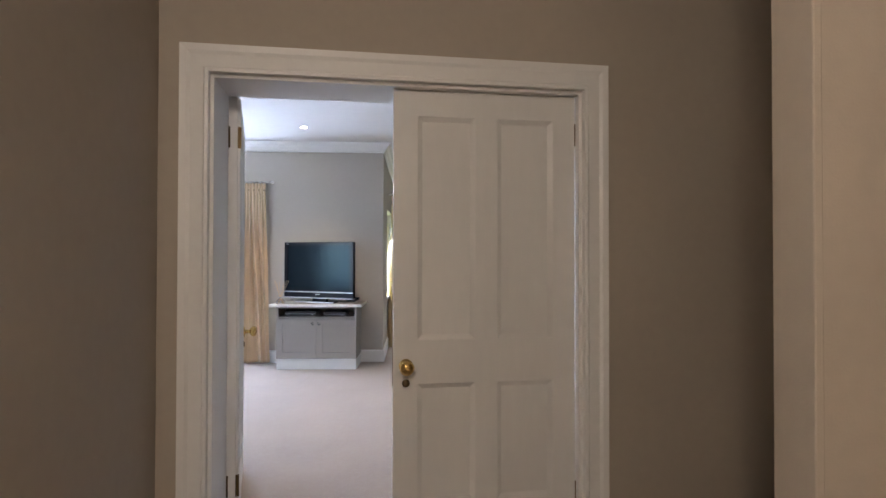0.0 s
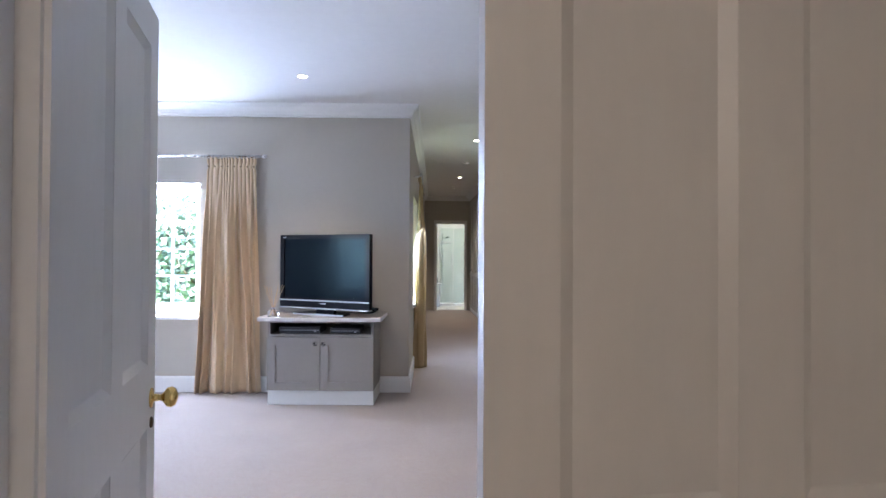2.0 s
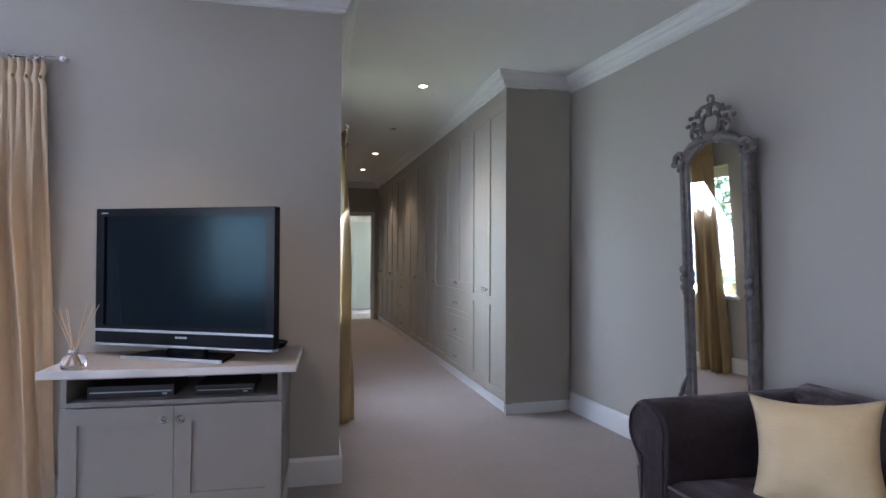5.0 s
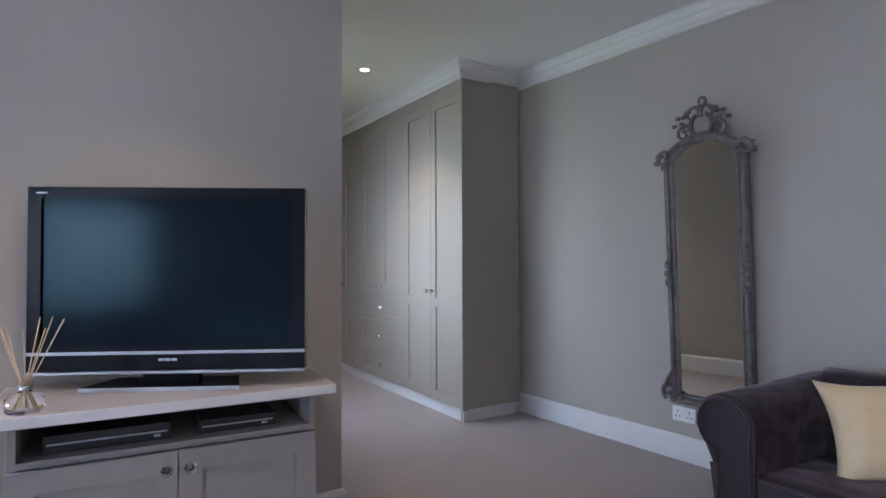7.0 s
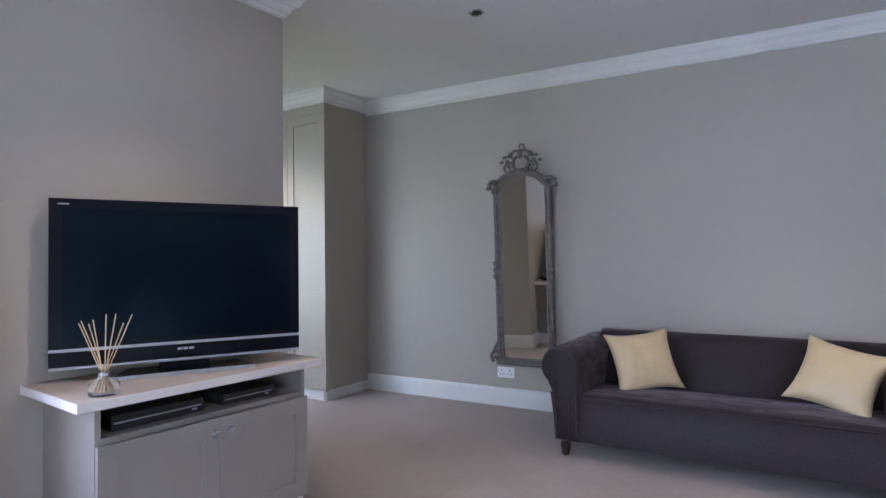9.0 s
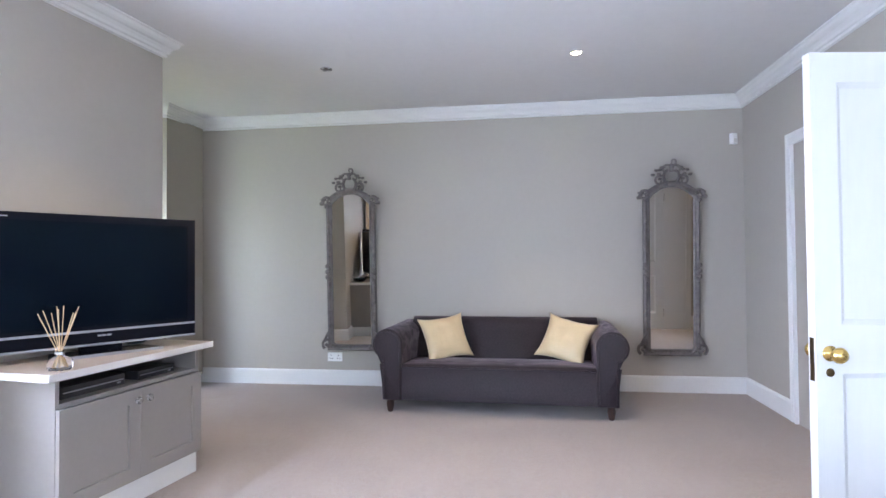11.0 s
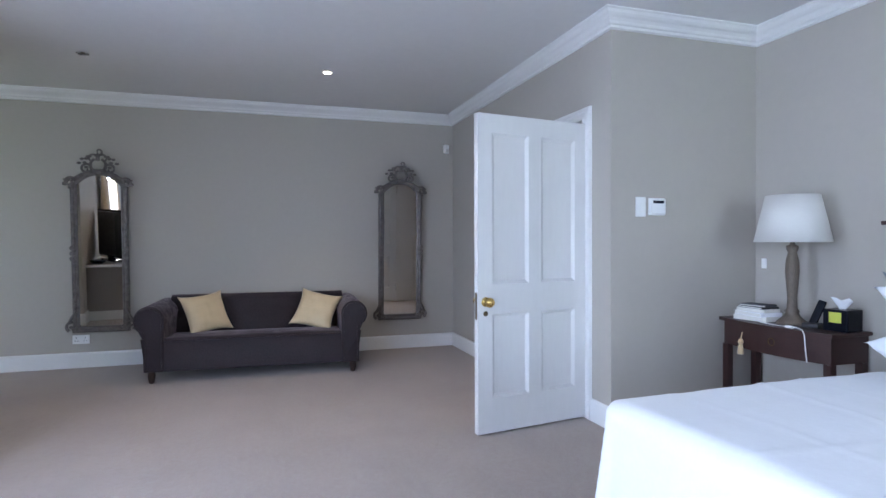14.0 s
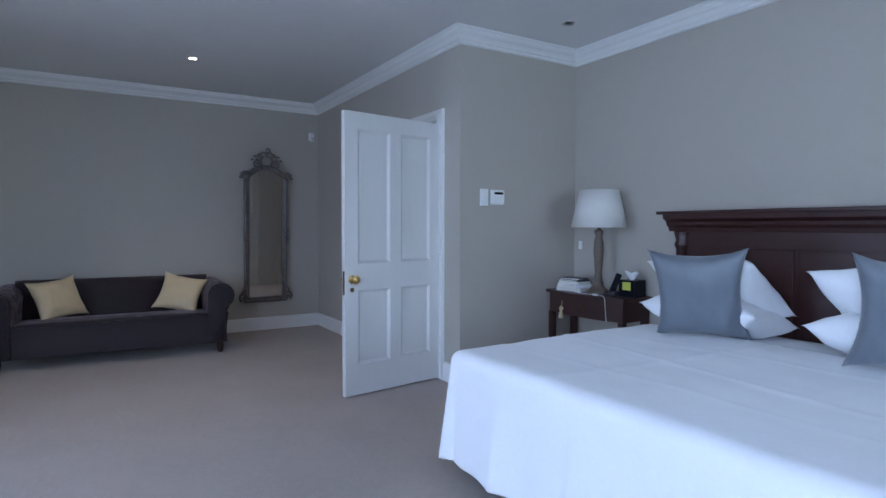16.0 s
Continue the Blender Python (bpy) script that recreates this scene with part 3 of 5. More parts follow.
rod(passage_pose(0), 1.08, 2.55, ROD_Z, "dark steel curtain rod above the passage window")
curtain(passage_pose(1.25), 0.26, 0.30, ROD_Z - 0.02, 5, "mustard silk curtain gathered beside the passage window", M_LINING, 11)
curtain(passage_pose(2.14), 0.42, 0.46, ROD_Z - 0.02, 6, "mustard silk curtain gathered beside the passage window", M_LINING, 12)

# ---- downlights ----


def downlight(m, lit, label):
    d = thing("downlight", m, label, "downlight", "recessed ceiling downlights")
    part("rim", lathe([(0.034, 0.004), (0.044, 0.004), (0.046, 0.001), (0.044, -0.004), (0.036, -0.005), (0.034, -0.002)], 24, caps=False), M_STEEL, d, "steel rim", True)
    part("lamp_face", lathe([(0.033, 0.004), (0.033, -0.001), (0.001, -0.002)], 20), M_BULB if lit else M_UNLIT, d, "glowing lamp" if lit else "dark unlit lamp", True)
    return d


on = downlight(pose(-0.22, 6.27, CEIL - 0.003), True, "lit round recessed downlight in the ceiling")
off = downlight(pose(1.40, 6.185, CEIL - 0.003), False, "unlit round recessed downlight in the ceiling")
LIT = [(1.355, 4.30), (-0.36, 4.36), (1.60, 8.56), (1.884, 11.87), (1.985, 13.4)]
for x, y in LIT:
    copy_thing(on, pose(x, y, CEIL - 0.003))
for x, y in [(1.745, 10.25), (-1.03, 2.08)]:
    copy_thing(off, pose(x, y, CEIL - 0.003))
for x, y in [(-0.22, 6.27)] + LIT:
    lamp("downlight_beam", "SPOT", 3.3, look((x, y, CEIL - 0.02), (x, y, 0)), (1.0, 0.80, 0.58), spot=95)

# ---- television unit ----
CAB = Matrix.Translation((-0.10, 6.675, 0)) @ Matrix.Rotation(radians(-7.5), 4, "Z")  # middle of the front, y to the wall
cw, cd, chh = 0.918, 0.50, 0.725
cab = thing("tv_cabinet", CAB, "grey painted two-door media cabinet on a white plinth", "cabinet")
hw = cw / 2
part("plinth", boxes((-hw, hw, 0.012, cd - 0.02, 0, 0.125), bevel=0.002), M_TRIM, cab, "white painted plinth")
for x in (-hw, hw - 0.02):
    part("side_panel", boxes((x, x + 0.02, 0.002, cd, 0.125, chh)), M_UNIT, cab)
part("back_panel", boxes((-hw + 0.02, hw - 0.02, cd - 0.015, cd, 0.125, chh)), M_UNIT, cab)
part("bottom_panel", boxes((-hw + 0.02, hw - 0.02, 0.02, cd - 0.015, 0.125, 0.145)), M_UNIT, cab)
part("shelf", boxes((-hw + 0.02, hw - 0.02, 0.002, cd - 0.015, 0.59, 0.61)), M_UNIT, cab)
part("top_rail", boxes((-hw + 0.02, hw - 0.02, 0.002, 0.02, 0.71, chh)), M_UNIT, cab)


def shaker_door(parent, x0, x1, z0, z1, y, st, material, mids=(), knob=None, name="cabinet_door"):
    """A framed door with sunk panels; its face lies at y, towards -y."""
    t = 0.022
    zs = [z0 + st] + [v for mz in mids for v in (mz - st / 2, mz + st / 2)] + [z1 - st]
    d = part(name, boxes((x0 + 0.001, x1 - 0.001, y - 0.010, y, z0 + 0.001, z1 - 0.001)), material, parent)
    for a, b in ((x0, x0 + st), (x1 - st, x1)):
        part("stile", boxes((a, b, y - t, y - 0.0098, z0, z1)), material, d)
    for a, b in [(z0, z0 + st), (z1 - st, z1)] + [(mz - st / 2, mz + st / 2) for mz in mids]:
        part("rail", boxes((x0 + st, x1 - st, y - t, y - 0.0098, a, b)), material, d)
    if knob:
        k = part("crystal_knob", lathe([(0.009, 0), (0.010, 0.004), (0.006, 0.010), (0.010, 0.016), (0.018, 0.022), (0.019, 0.030), (0.012, 0.038), (0.001, 0.039)], 8), M_CRYSTAL, d, "faceted glass knob")
        k.matrix_basis = pose(knob[0], y - t, knob[1], 90)
    return d


shaker_door(cab, -hw + 0.001, -0.0015, 0.13, 0.588, 0.0, 0.07, M_UNIT, knob=(-0.035, 0.535))
shaker_door(cab, 0.0015, hw - 0.001, 0.13, 0.588, 0.0, 0.07, M_UNIT, knob=(0.035, 0.535))
wt = thing("worktop", CAB @ pose(0, 0, chh), "buff laminate worktop with pale edging on the media cabinet", "worktop")
part("slab", boxes((-0.531, 0.521, -0.051, cd, 0, 0.034), bevel=0.002), M_TOP, wt)
part("front_edge", boxes((-0.535, 0.525, -0.055, -0.0512, 0.0005, 0.0335), bevel=0.0015), M_EDGE, wt, "pale front edging")
for x in (-0.535, 0.5212):
    part("side_edge", boxes((x, x + 0.0038, -0.0511, cd, 0.0005, 0.0335), bevel=0.0015), M_EDGE, wt, "pale side edging")
for x, w, h, lab in ((-0.20, 0.36, 0.055, "black slim video recorder in the open bay"), (0.20, 0.26, 0.045, "black set-top box in the open bay")):
    b = thing("media_player", CAB @ pose(x, 0.06, 0.611), lab, "media player", "media boxes")
    part("case", boxes((-w / 2, w / 2, 0, 0.26, 0, h), bevel=0.003), M_MATTE, b)
    part("front_strip", boxes((-w / 2 + 0.01, w / 2 - 0.01, -0.003, -0.0005, h * 0.45, h * 0.55)), M_SILVERTRIM, b, "silver trim line")
    part("button", boxes((w / 2 - 0.05, w / 2 - 0.03, -0.004, -0.0005, h * 0.2, h * 0.36)), M_SILVERTRIM, b)

# television: turned on the worktop
A, B = Vector((-0.515, 7.115)), Vector((0.315, 6.610))
tva = math.atan2(B.y - A.y, B.x - A.x)
mid = (A + B) / 2
TV = Matrix.Translation((mid.x, mid.y, chh + 0.035)) @ Matrix.Rotation(tva, 4, "Z")
tv = thing("television", TV, "black flat-panel television with a silver lower trim on a swivel stand", "television")
tw = (B - A).length / 2
zb, zt = 0.048, 0.720
part("bezel", boxes((-tw, tw, 0, 0.05, zt - 0.038, zt), (-tw, -tw + 0.045, 0, 0.05, 0.15, zt - 0.038), (tw - 0.045, tw, 0, 0.05, 0.15, zt - 0.038), (-tw, tw, 0, 0.05, zb + 0.012, 0.15)), M_BLACK, tv)
part("back_shell", extrude([(-tw + 0.02, 0.05), (tw - 0.02, 0.05), (tw - 0.16, 0.105), (-tw + 0.16, 0.105)], (zb + 0.04, zt - 0.03), "z"), M_MATTE, tv)
part("screen", boxes((-tw + 0.045, tw - 0.045, 0.010, 0.02, 0.15, zt - 0.038)), M_SCREEN, tv, "dark switched-off screen")
part("trim_strip", boxes((-tw, tw, -0.006, 0.0, 0.118, 0.130), bevel=0.002), M_SILVERTRIM, tv, "silver strip")
part("lower_edge", boxes((-tw, tw, -0.006, 0.05, zb, zb + 0.011), bevel=0.003), M_SILVERTRIM, tv, "silver lower edge")
part("badge", boxes((-0.032, -0.014, -0.002, -0.0003, 0.094, 0.103), (-0.010, 0.008, -0.002, -0.0003, 0.094, 0.103), (0.012, 0.032, -0.002, -0.0003, 0.094, 0.103)), M_SILVERTRIM, tv, "small silver maker's badge")
part("badge", boxes((-tw + 0.03, -tw + 0.068, -0.002, -0.0003, zt - 0.024, zt - 0.019)), M_SILVERTRIM, tv)
part("stand_neck", boxes((-0.10, 0.10, 0.03, 0.07, 0.008, zb + 0.02), bevel=0.004), M_BLACK, tv)
part("stand_foot", extrude([(-0.27, -0.07), (0.27, -0.07), (0.22, 0.11), (-0.22, 0.11)], (0.001, 0.016), "z"), M_BLACK, tv)
part("foot_trim", boxes((-0.27, 0.27, -0.074, -0.0705, 0.001, 0.015)), M_SILVERTRIM, tv, "silver front edge")

# reed diffuser
df = thing("reed_diffuser", CAB @ pose(-0.42, 0.02, chh + 0.0345), "clear glass reed diffuser with rattan sticks on the worktop", "diffuser")
part("bottle", lathe([(0.046, 0), (0.050, 0.006), (0.050, 0.040), (0.030, 0.056), (0.016, 0.062), (0.016, 0.085), (0.020, 0.088)], 20), M_CRYSTAL, df, "squat clear glass bottle", True)
part("neck_ring", lathe([(0.0172, 0.066), (0.0195, 0.068), (0.0195, 0.078), (0.0172, 0.080)], 16), M_STEEL, df)
rnd = random.Random(5)
for i in range(9):
    a = i * 2 * math.pi / 9 + rnd.uniform(-0.2, 0.2)
    r = rnd.uniform(0.06, 0.11)
    part("reed", tube([(-0.02 * math.cos(a), -0.02 * math.sin(a), 0.012), (r * math.cos(a), r * math.sin(a) * 0.7, rnd.uniform(0.25, 0.28))], 0.0018, 5), M_REED, df)
bx = thing("glass_dish", CAB @ pose(0.36, 0.36, chh + 0.0345), "small blue glass dish behind the television", "dish")
part("bowl", lathe([(0.05, 0), (0.085, 0.02), (0.10, 0.045), (0.094, 0.045), (0.08, 0.024), (0.001, 0.008)], 24), glass("blue_glass", (0.35, 0.6, 0.85)), bx, "", True)

# ---- wardrobes along the passage ----
WA = math.atan2(WARD1[1] - WARD0[1], WARD1[0] - WARD0[0])
WM = Matrix.Translation((*WARD0, 0)) @ Matrix.Rotation(WA, 4, "Z")  # x north along the run, y to the passage
W_TOP = 2.62
wx = 0.0
for i, (w, drawers) in enumerate([(0.925, 0), (0.93, 1), (1.02, 0), (1.02, 0), (1.02, 1), (1.06, 0), (1.06, 0)]):
    u = thing("wardrobe", WM @ pose(wx, 0, 0, 0, 0, 180) @ Matrix.Translation((-w, 0, 0)), "tall stone-grey built-in wardrobe with three drawers under its doors" if drawers else "tall stone-grey built-in two-door wardrobe", "wardrobe", "built-in wardrobes")
    d0 = 0.024
    part("carcass", boxes((0, w, d0, 0.56, 0.09, W_TOP)), M_WARD, u)
    part("plinth", boxes((0, w, d0 - 0.004, 0.5, 0, 0.09)), M_TRIM, u, "white painted plinth")
    part("frieze", boxes((0, w, 0.004, d0, 2.52, W_TOP)), M_WARD, u)
    h = w / 2
    for k in range(2):
        a, b = k * h + 0.002, (k + 1) * h - 0.002
        kn = (b - 0.03 if k == 0 else a + 0.03, 0.97)
        if drawers:
            shaker_door(u, a, b, 0.93, 2.517, d0, 0.075, M_WARD, (), (kn[0], 0.985), "wardrobe_door")
        else:
            shaker_door(u, a, b, 0.098, 2.517, d0, 0.075, M_WARD, (0.88,), kn, "wardrobe_door")
    if drawers:
        for k in range(3):
            z0 = 0.098 + k * 0.276
            shaker_door(u, 0.002, w - 0.002, z0, z0 + 0.272, d0, 0.055, M_WARD, (), (h, z0 + 0.13), "drawer")
    wx += w
structure("wall_east_passage", boxes((0.55, 7.3, -0.78, -0.585, 0, CEIL + 0.05)), M_WALL, "smooth greige painted plaster wall", "wall").matrix_world = WM
structure("baseboard", boxes((2.132, EAST - 0.019, 8.002, 8.0105, 0, 0.085), bevel=0.002), M_TRIM, "low white painted plinth of the wardrobe end", "baseboard")
structure("wardrobe_end_panel", boxes((2.132, EAST, 8.011, 8.033, 0.0, 2.62)), M_WARD, "stone-grey painted end panel of the wardrobes", "panel")

# ---- door at the passage end and the bathroom behind ----
structure("trim", boxes((PD0 - 0.075, PD0, 15.075, 15.099, 0, 2.135), (PD1 - 0.02, PD1 + 0.045, 15.075, 15.099, 0, 2.135), (PD0, PD1 - 0.02, 15.075, 15.099, 2.06, 2.135), bevel=0.004), M_TRIM, "white gloss timber door casing", "door frame")
structure("bathroom_floor", boxes((0.9, 3.7, 15.18, 17.7, -0.12, 0.006)), M_TILEFLOOR, "cream tiled bathroom floor", "floor")
bw = structure("bathroom_wall", boxes((0.9, 3.7, 17.4, 17.6, 0, CEIL), (0.8, 0.9, 15.22, 17.6, 0, CEIL), (3.6, 3.7, 15.22, 17.6, 0, CEIL)), M_TILE, "pale tiled bathroom wall", "wall")
for i in range(9):
    for j in range(8):
        part("tile", boxes((0.95 + i * 0.30, 1.242 + i * 0.30, 17.392, 17.3995, 0.02 + j * 0.33, 0.342 + j * 0.33)), M_TILE, bw)
sh = thing("shower_screen", pose(2.05, 16.3, 0.006), "frameless glass shower screen with a steel pull", "shower screen")
for x in (0.0, 0.34, 0.66):
    part("glass_panel", boxes((x, x + 0.325, 0, 0.01, 0.06, 2.0)), M_SHOWER, sh).visible_shadow = False
part("sill", boxes((-0.02, 1.2, -0.06, 0.07, 0, 0.06), bevel=0.004), M_PLASTIC, sh, "white shower tray edge")
part("pull", tube([(0.30, -0.03, 0.9), (0.30, -0.03, 1.35)], 0.010), M_STEEL, sh, "", True)
part("shower_rail", tube([(0.16, 0.9, 0.5), (0.16, 0.9, 1.9)], 0.012), M_STEEL, sh, "", True)
part("top_rail", tube([(0.0, 0.005, 1.62), (0.30, 0.005, 1.62)], 0.010), M_STEEL, sh, "", True)
va = thing("bath_ledge", pose(1.80, 15.85, 0.006), "white panelled bath end beside the shower", "bath")
part("panel", boxes((-0.6, 0.20, 0, 0.5, 0, 0.56), bevel=0.006), M_TRIM, va)
part("rim", boxes((-0.6, 0.22, -0.02, 0.5, 0.56, 0.60), bevel=0.012), M_PLASTIC, va)
bo = thing("soap_bottle", pose(1.92, 15.96, 0.607), "dark glass soap bottle on the bath rim", "bottle")
part("bottle", lathe([(0.03, 0), (0.034, 0.01), (0.034, 0.11), (0.012, 0.14), (0.010, 0.16), (0.016, 0.165), (0.016, 0.19)], 16), M_MATTE, bo, "", True)
# fill lamp and unseen ceiling panel, both added to brighten the bathroom
lamp("bathroom_fill_light", "AREA", 1.8, look((2.33, 16.0, CEIL - 0.02), (2.33, 16.0, 0)), (1.0, 0.96, 0.9), (0.5, 0.5))
lp = thing("unseen_ceiling_light", pose(2.33, 16.0, CEIL), "flat white panel added unseen on the bathroom ceiling at the fill light", "ceiling light")
part("rim", boxes((-0.28, 0.28, -0.28, 0.28, -0.012, -0.0005), bevel=0.003), M_PLASTIC, lp)

# a lamp that hangs loose from its ceiling hole
lo = thing("loose_downlight", pose(-1.80, 6.62, CEIL - 0.003), "unlit downlight hanging loose from its ceiling rim", "downlight")
part("rim", lathe([(0.034, 0.004), (0.046, 0.004), (0.048, 0.001), (0.044, -0.006), (0.034, -0.004)], 24, caps=False), M_UNLIT, lo, "dark open rim", True)
part("lamp_capsule", tube([(0.0, 0.0, 0.0), (0.006, 0.004, -0.045), (0.012, 0.006, -0.075), (0.016, 0.008, -0.085)], [0.008, 0.012, 0.020, 0.024], 12), M_PLASTIC, lo, "small white lamp capsule", True)
part("hole", lathe([(0.033, 0.003), (0.033, 0.0025)], 20), M_UNLIT, lo)

# ---- sofa ----
SOFA = pose(1.70, 4.915, 0, 0, 0, -2.5)  # middle of the front edge; x to the wall, y along the sofa
sofa = thing("sofa", SOFA, "dark aubergine velvet scroll-arm sofa on turned wooden feet", "sofa")
SH, SD = 0.93, 0.86


def rounded(pts, r=0.03, n=5):
    """An outline with each corner rounded."""
    out = []
    k = len(pts)
    for i in range(k):
        p, a, b = Vector(pts[i]), Vector(pts[i - 1]), Vector(pts[(i + 1) % k])
        da, db = (a - p), (b - p)
        rr = min(r, da.length * 0.45, db.length * 0.45)
        s, e = p + da.normalized() * rr, p + db.normalized() * rr
        for j in range(n + 1):
            t = j / n
            out.append(tuple((1 - t) ** 2 * s + 2 * t * (1 - t) * p + t ** 2 * e))
    return out


part("base", extrude(rounded([(0.0, 0.105), (SD - 0.06, 0.105), (SD - 0.06, 0.30), (0.0, 0.30)], 0.02), (-SH + 0.004, SH - 0.004), "y", bevel=0.012), M_VELVET, sofa, "", True)
seat = bmesh.new()
nx, ny = 22, 46
g = []
for i in range(nx + 1):
    row = []
    for j in range(ny + 1):
        u, v = i / nx, j / ny * 2 - 1
        x = 0.0 + u * 0.60
        z = 0.395 + 0.025 * math.sin(math.pi * min(1, u * 1.2)) * (1 - v ** 8) - 0.03 * u
        if u < 0.07:
            z -= 0.02 * (1 - u / 0.07) ** 2
        row.append(seat.verts.new((x, v * (SH - 0.165), z)))
    g.append(row)
for a, b in zip(g, g[1:]):
    for j in range(ny):
        seat.faces.new((a[j], a[j + 1], b[j + 1], b[j]))
low = [seat.verts.new((-0.004, (j / ny * 2 - 1) * (SH - 0.165), 0.112)) for j in range(ny + 1)]
for j in range(ny):
    seat.faces.new((g[0][j + 1], g[0][j], low[j], low[j + 1]))
part("seat", seat, M_VELVET, sofa, "", True)
part("front_piping", tube([(0.0, y, 0.377) for y in (-SH + 0.165, 0, SH - 0.165)], 0.006), M_VELVET, sofa, "", True)
# backrest: a sloping pad that rolls over at the top
back = [(0.55, 0.37), (0.66, 0.62), (0.68, 0.68), (0.72, 0.715), (0.78, 0.715), (0.84, 0.68), (0.855, 0.62), (0.83, 0.56), (0.80, 0.54), (0.80, 0.11), (0.60, 0.11)]
part("backrest", extrude(rounded(back, 0.03, 3), (-SH + 0.10, SH - 0.10), "y"), M_VELVET, sofa, "", True)


def arm_outline(s):
    """A scroll arm seen from the front: upright inside, rolled outwards at the top; s: which side."""
    pts = [(SH - 0.165, 0.105), (SH - 0.165, 0.52)]
    cy, cz, r = SH - 0.045, 0.555, 0.125
    for k in range(19):
        a = radians(175 - k * 13.5)
        pts.append((cy + r * math.cos(a), cz + r * math.sin(a)))
    pts += [(SH + 0.012, 0.46), (SH + 0.0, 0.40), (SH, 0.105)]
    return [(s * a, b) for a, b in pts]


for s in (-1, 1):
    arm = part("arm", extrude(arm_outline(s), (-0.012, 0.84), "x", bevel=0.018), M_VELVET, sofa, "", True)
    ring = [(-0.016, s * (SH - 0.045 + 0.108 * math.cos(radians(a))), 0.555 + 0.108 * math.sin(radians(a))) for a in range(200, -80, -12)]
    ring = [(-0.016, s * (SH - 0.148), 0.13), (-0.016, s * (SH - 0.148), 0.45)] + ring + [(-0.016, s * (SH - 0.018), 0.40), (-0.016, s * (SH - 0.018), 0.13)]
    part("arm_piping", tube(ring, 0.005, 6), M_VELVET, arm, "", True)
LEG = [(0.018, 0), (0.024, 0.012), (0.024, 0.02), (0.030, 0.045), (0.033, 0.07), (0.028, 0.092), (0.036, 0.097), (0.036, 0.106)]
for x in (0.05, SD - 0.14):
    for y in (-SH + 0.055, SH - 0.055):
        part("leg", lathe(LEG, 16, centre=(x, y, 0)), M_WALNUT, sofa, "dark turned wooden foot", True)


def pillow_bm(w, h, t, seed, pinch=0.10, n=26, wrinkle=0.006):
    """A plump cushion in the x-z plane, with drawn-in sides and pointed corners."""
    rnd = random.Random(seed)
    off = Vector((rnd.uniform(0, 50), rnd.uniform(0, 50), rnd.uniform(0, 50)))
    bm = bmesh.new()
    side = []
    for s in (-1, 1):
        g = []
        for i in range(n + 1):
            row = []
            for j in range(n + 1):
                u, v = i / n * 2 - 1, j / n * 2 - 1
                x = u * w / 2 * (1 - pinch * (1 - v * v) * abs(u) ** 3)
                z = v * h / 2 * (1 - pinch * (1 - u * u) * abs(v) ** 3)
                th = t / 2 * ((1 - abs(u) ** 2.6) * (1 - abs(v) ** 2.6)) ** 0.55
                wr = wrinkle * noise.noise(Vector((u * 2.2, v * 2.2, s * 3)) + off) + wrinkle * 0.6 * noise.noise(Vector((u * 6, v * 2, s * 3)) + off)
                edge = (1 - abs(u) ** 6) * (1 - abs(v) ** 6)
                row.append(bm.verts.new((x, s * (th + wr * edge), z)))
            g.append(row)
        for a, b in zip(g, g[1:]):
            for j in range(n):
                f = (a[j], b[j], b[j + 1], a[j + 1])
                bm.faces.new(f if s < 0 else f[::-1])
    bmesh.ops.remove_doubles(bm, verts=bm.verts, dist=0.0008)
    return bm


def cushion(name, m, w, h, t, material, label, seed, group, category="cushion", pinch=0.10, wrinkle=0.006):
    ob = link(name, pillow_bm(w, h, t, seed, pinch, 26, wrinkle), material, None, "", True, m)
    return tagged(ob, label, category, group)


# cushions lean on the sofa's arms and back (y of the cushion looks along -x of the sofa)
cushion("cushion", SOFA @ pose(0.38, 0.47, 0.565, 0, 0, -90 + 34) @ pose(0, 0, 0, -26, -6, 0), 0.43, 0.41, 0.15, M_SATIN, "champagne satin scatter cushion leaning in the sofa corner", 1, "sofa cushions", "cushion", 0.16, 0.012)
cushion("cushion", SOFA @ pose(0.37, -0.55, 0.562, 0, 0, -90 - 20) @ pose(0, 0, 0, -32, 12, 0), 0.43, 0.41, 0.15, M_SATIN, "champagne satin scatter cushion tipped against the sofa arm", 2, "sofa cushions", "cushion", 0.16, 0.012)

# ---- carved mirrors ----


def spiral(c, r0, r1, a0, a1, y, n=22):
    return [(c[0] + (r0 + (r1 - r0) * i / n) * math.cos(radians(a0 + (a1 - a0) * i / n)), y, c[1] + (r0 + (r1 - r0) * i / n) * math.sin(radians(a0 + (a1 - a0) * i / n))) for i in range(n + 1)]


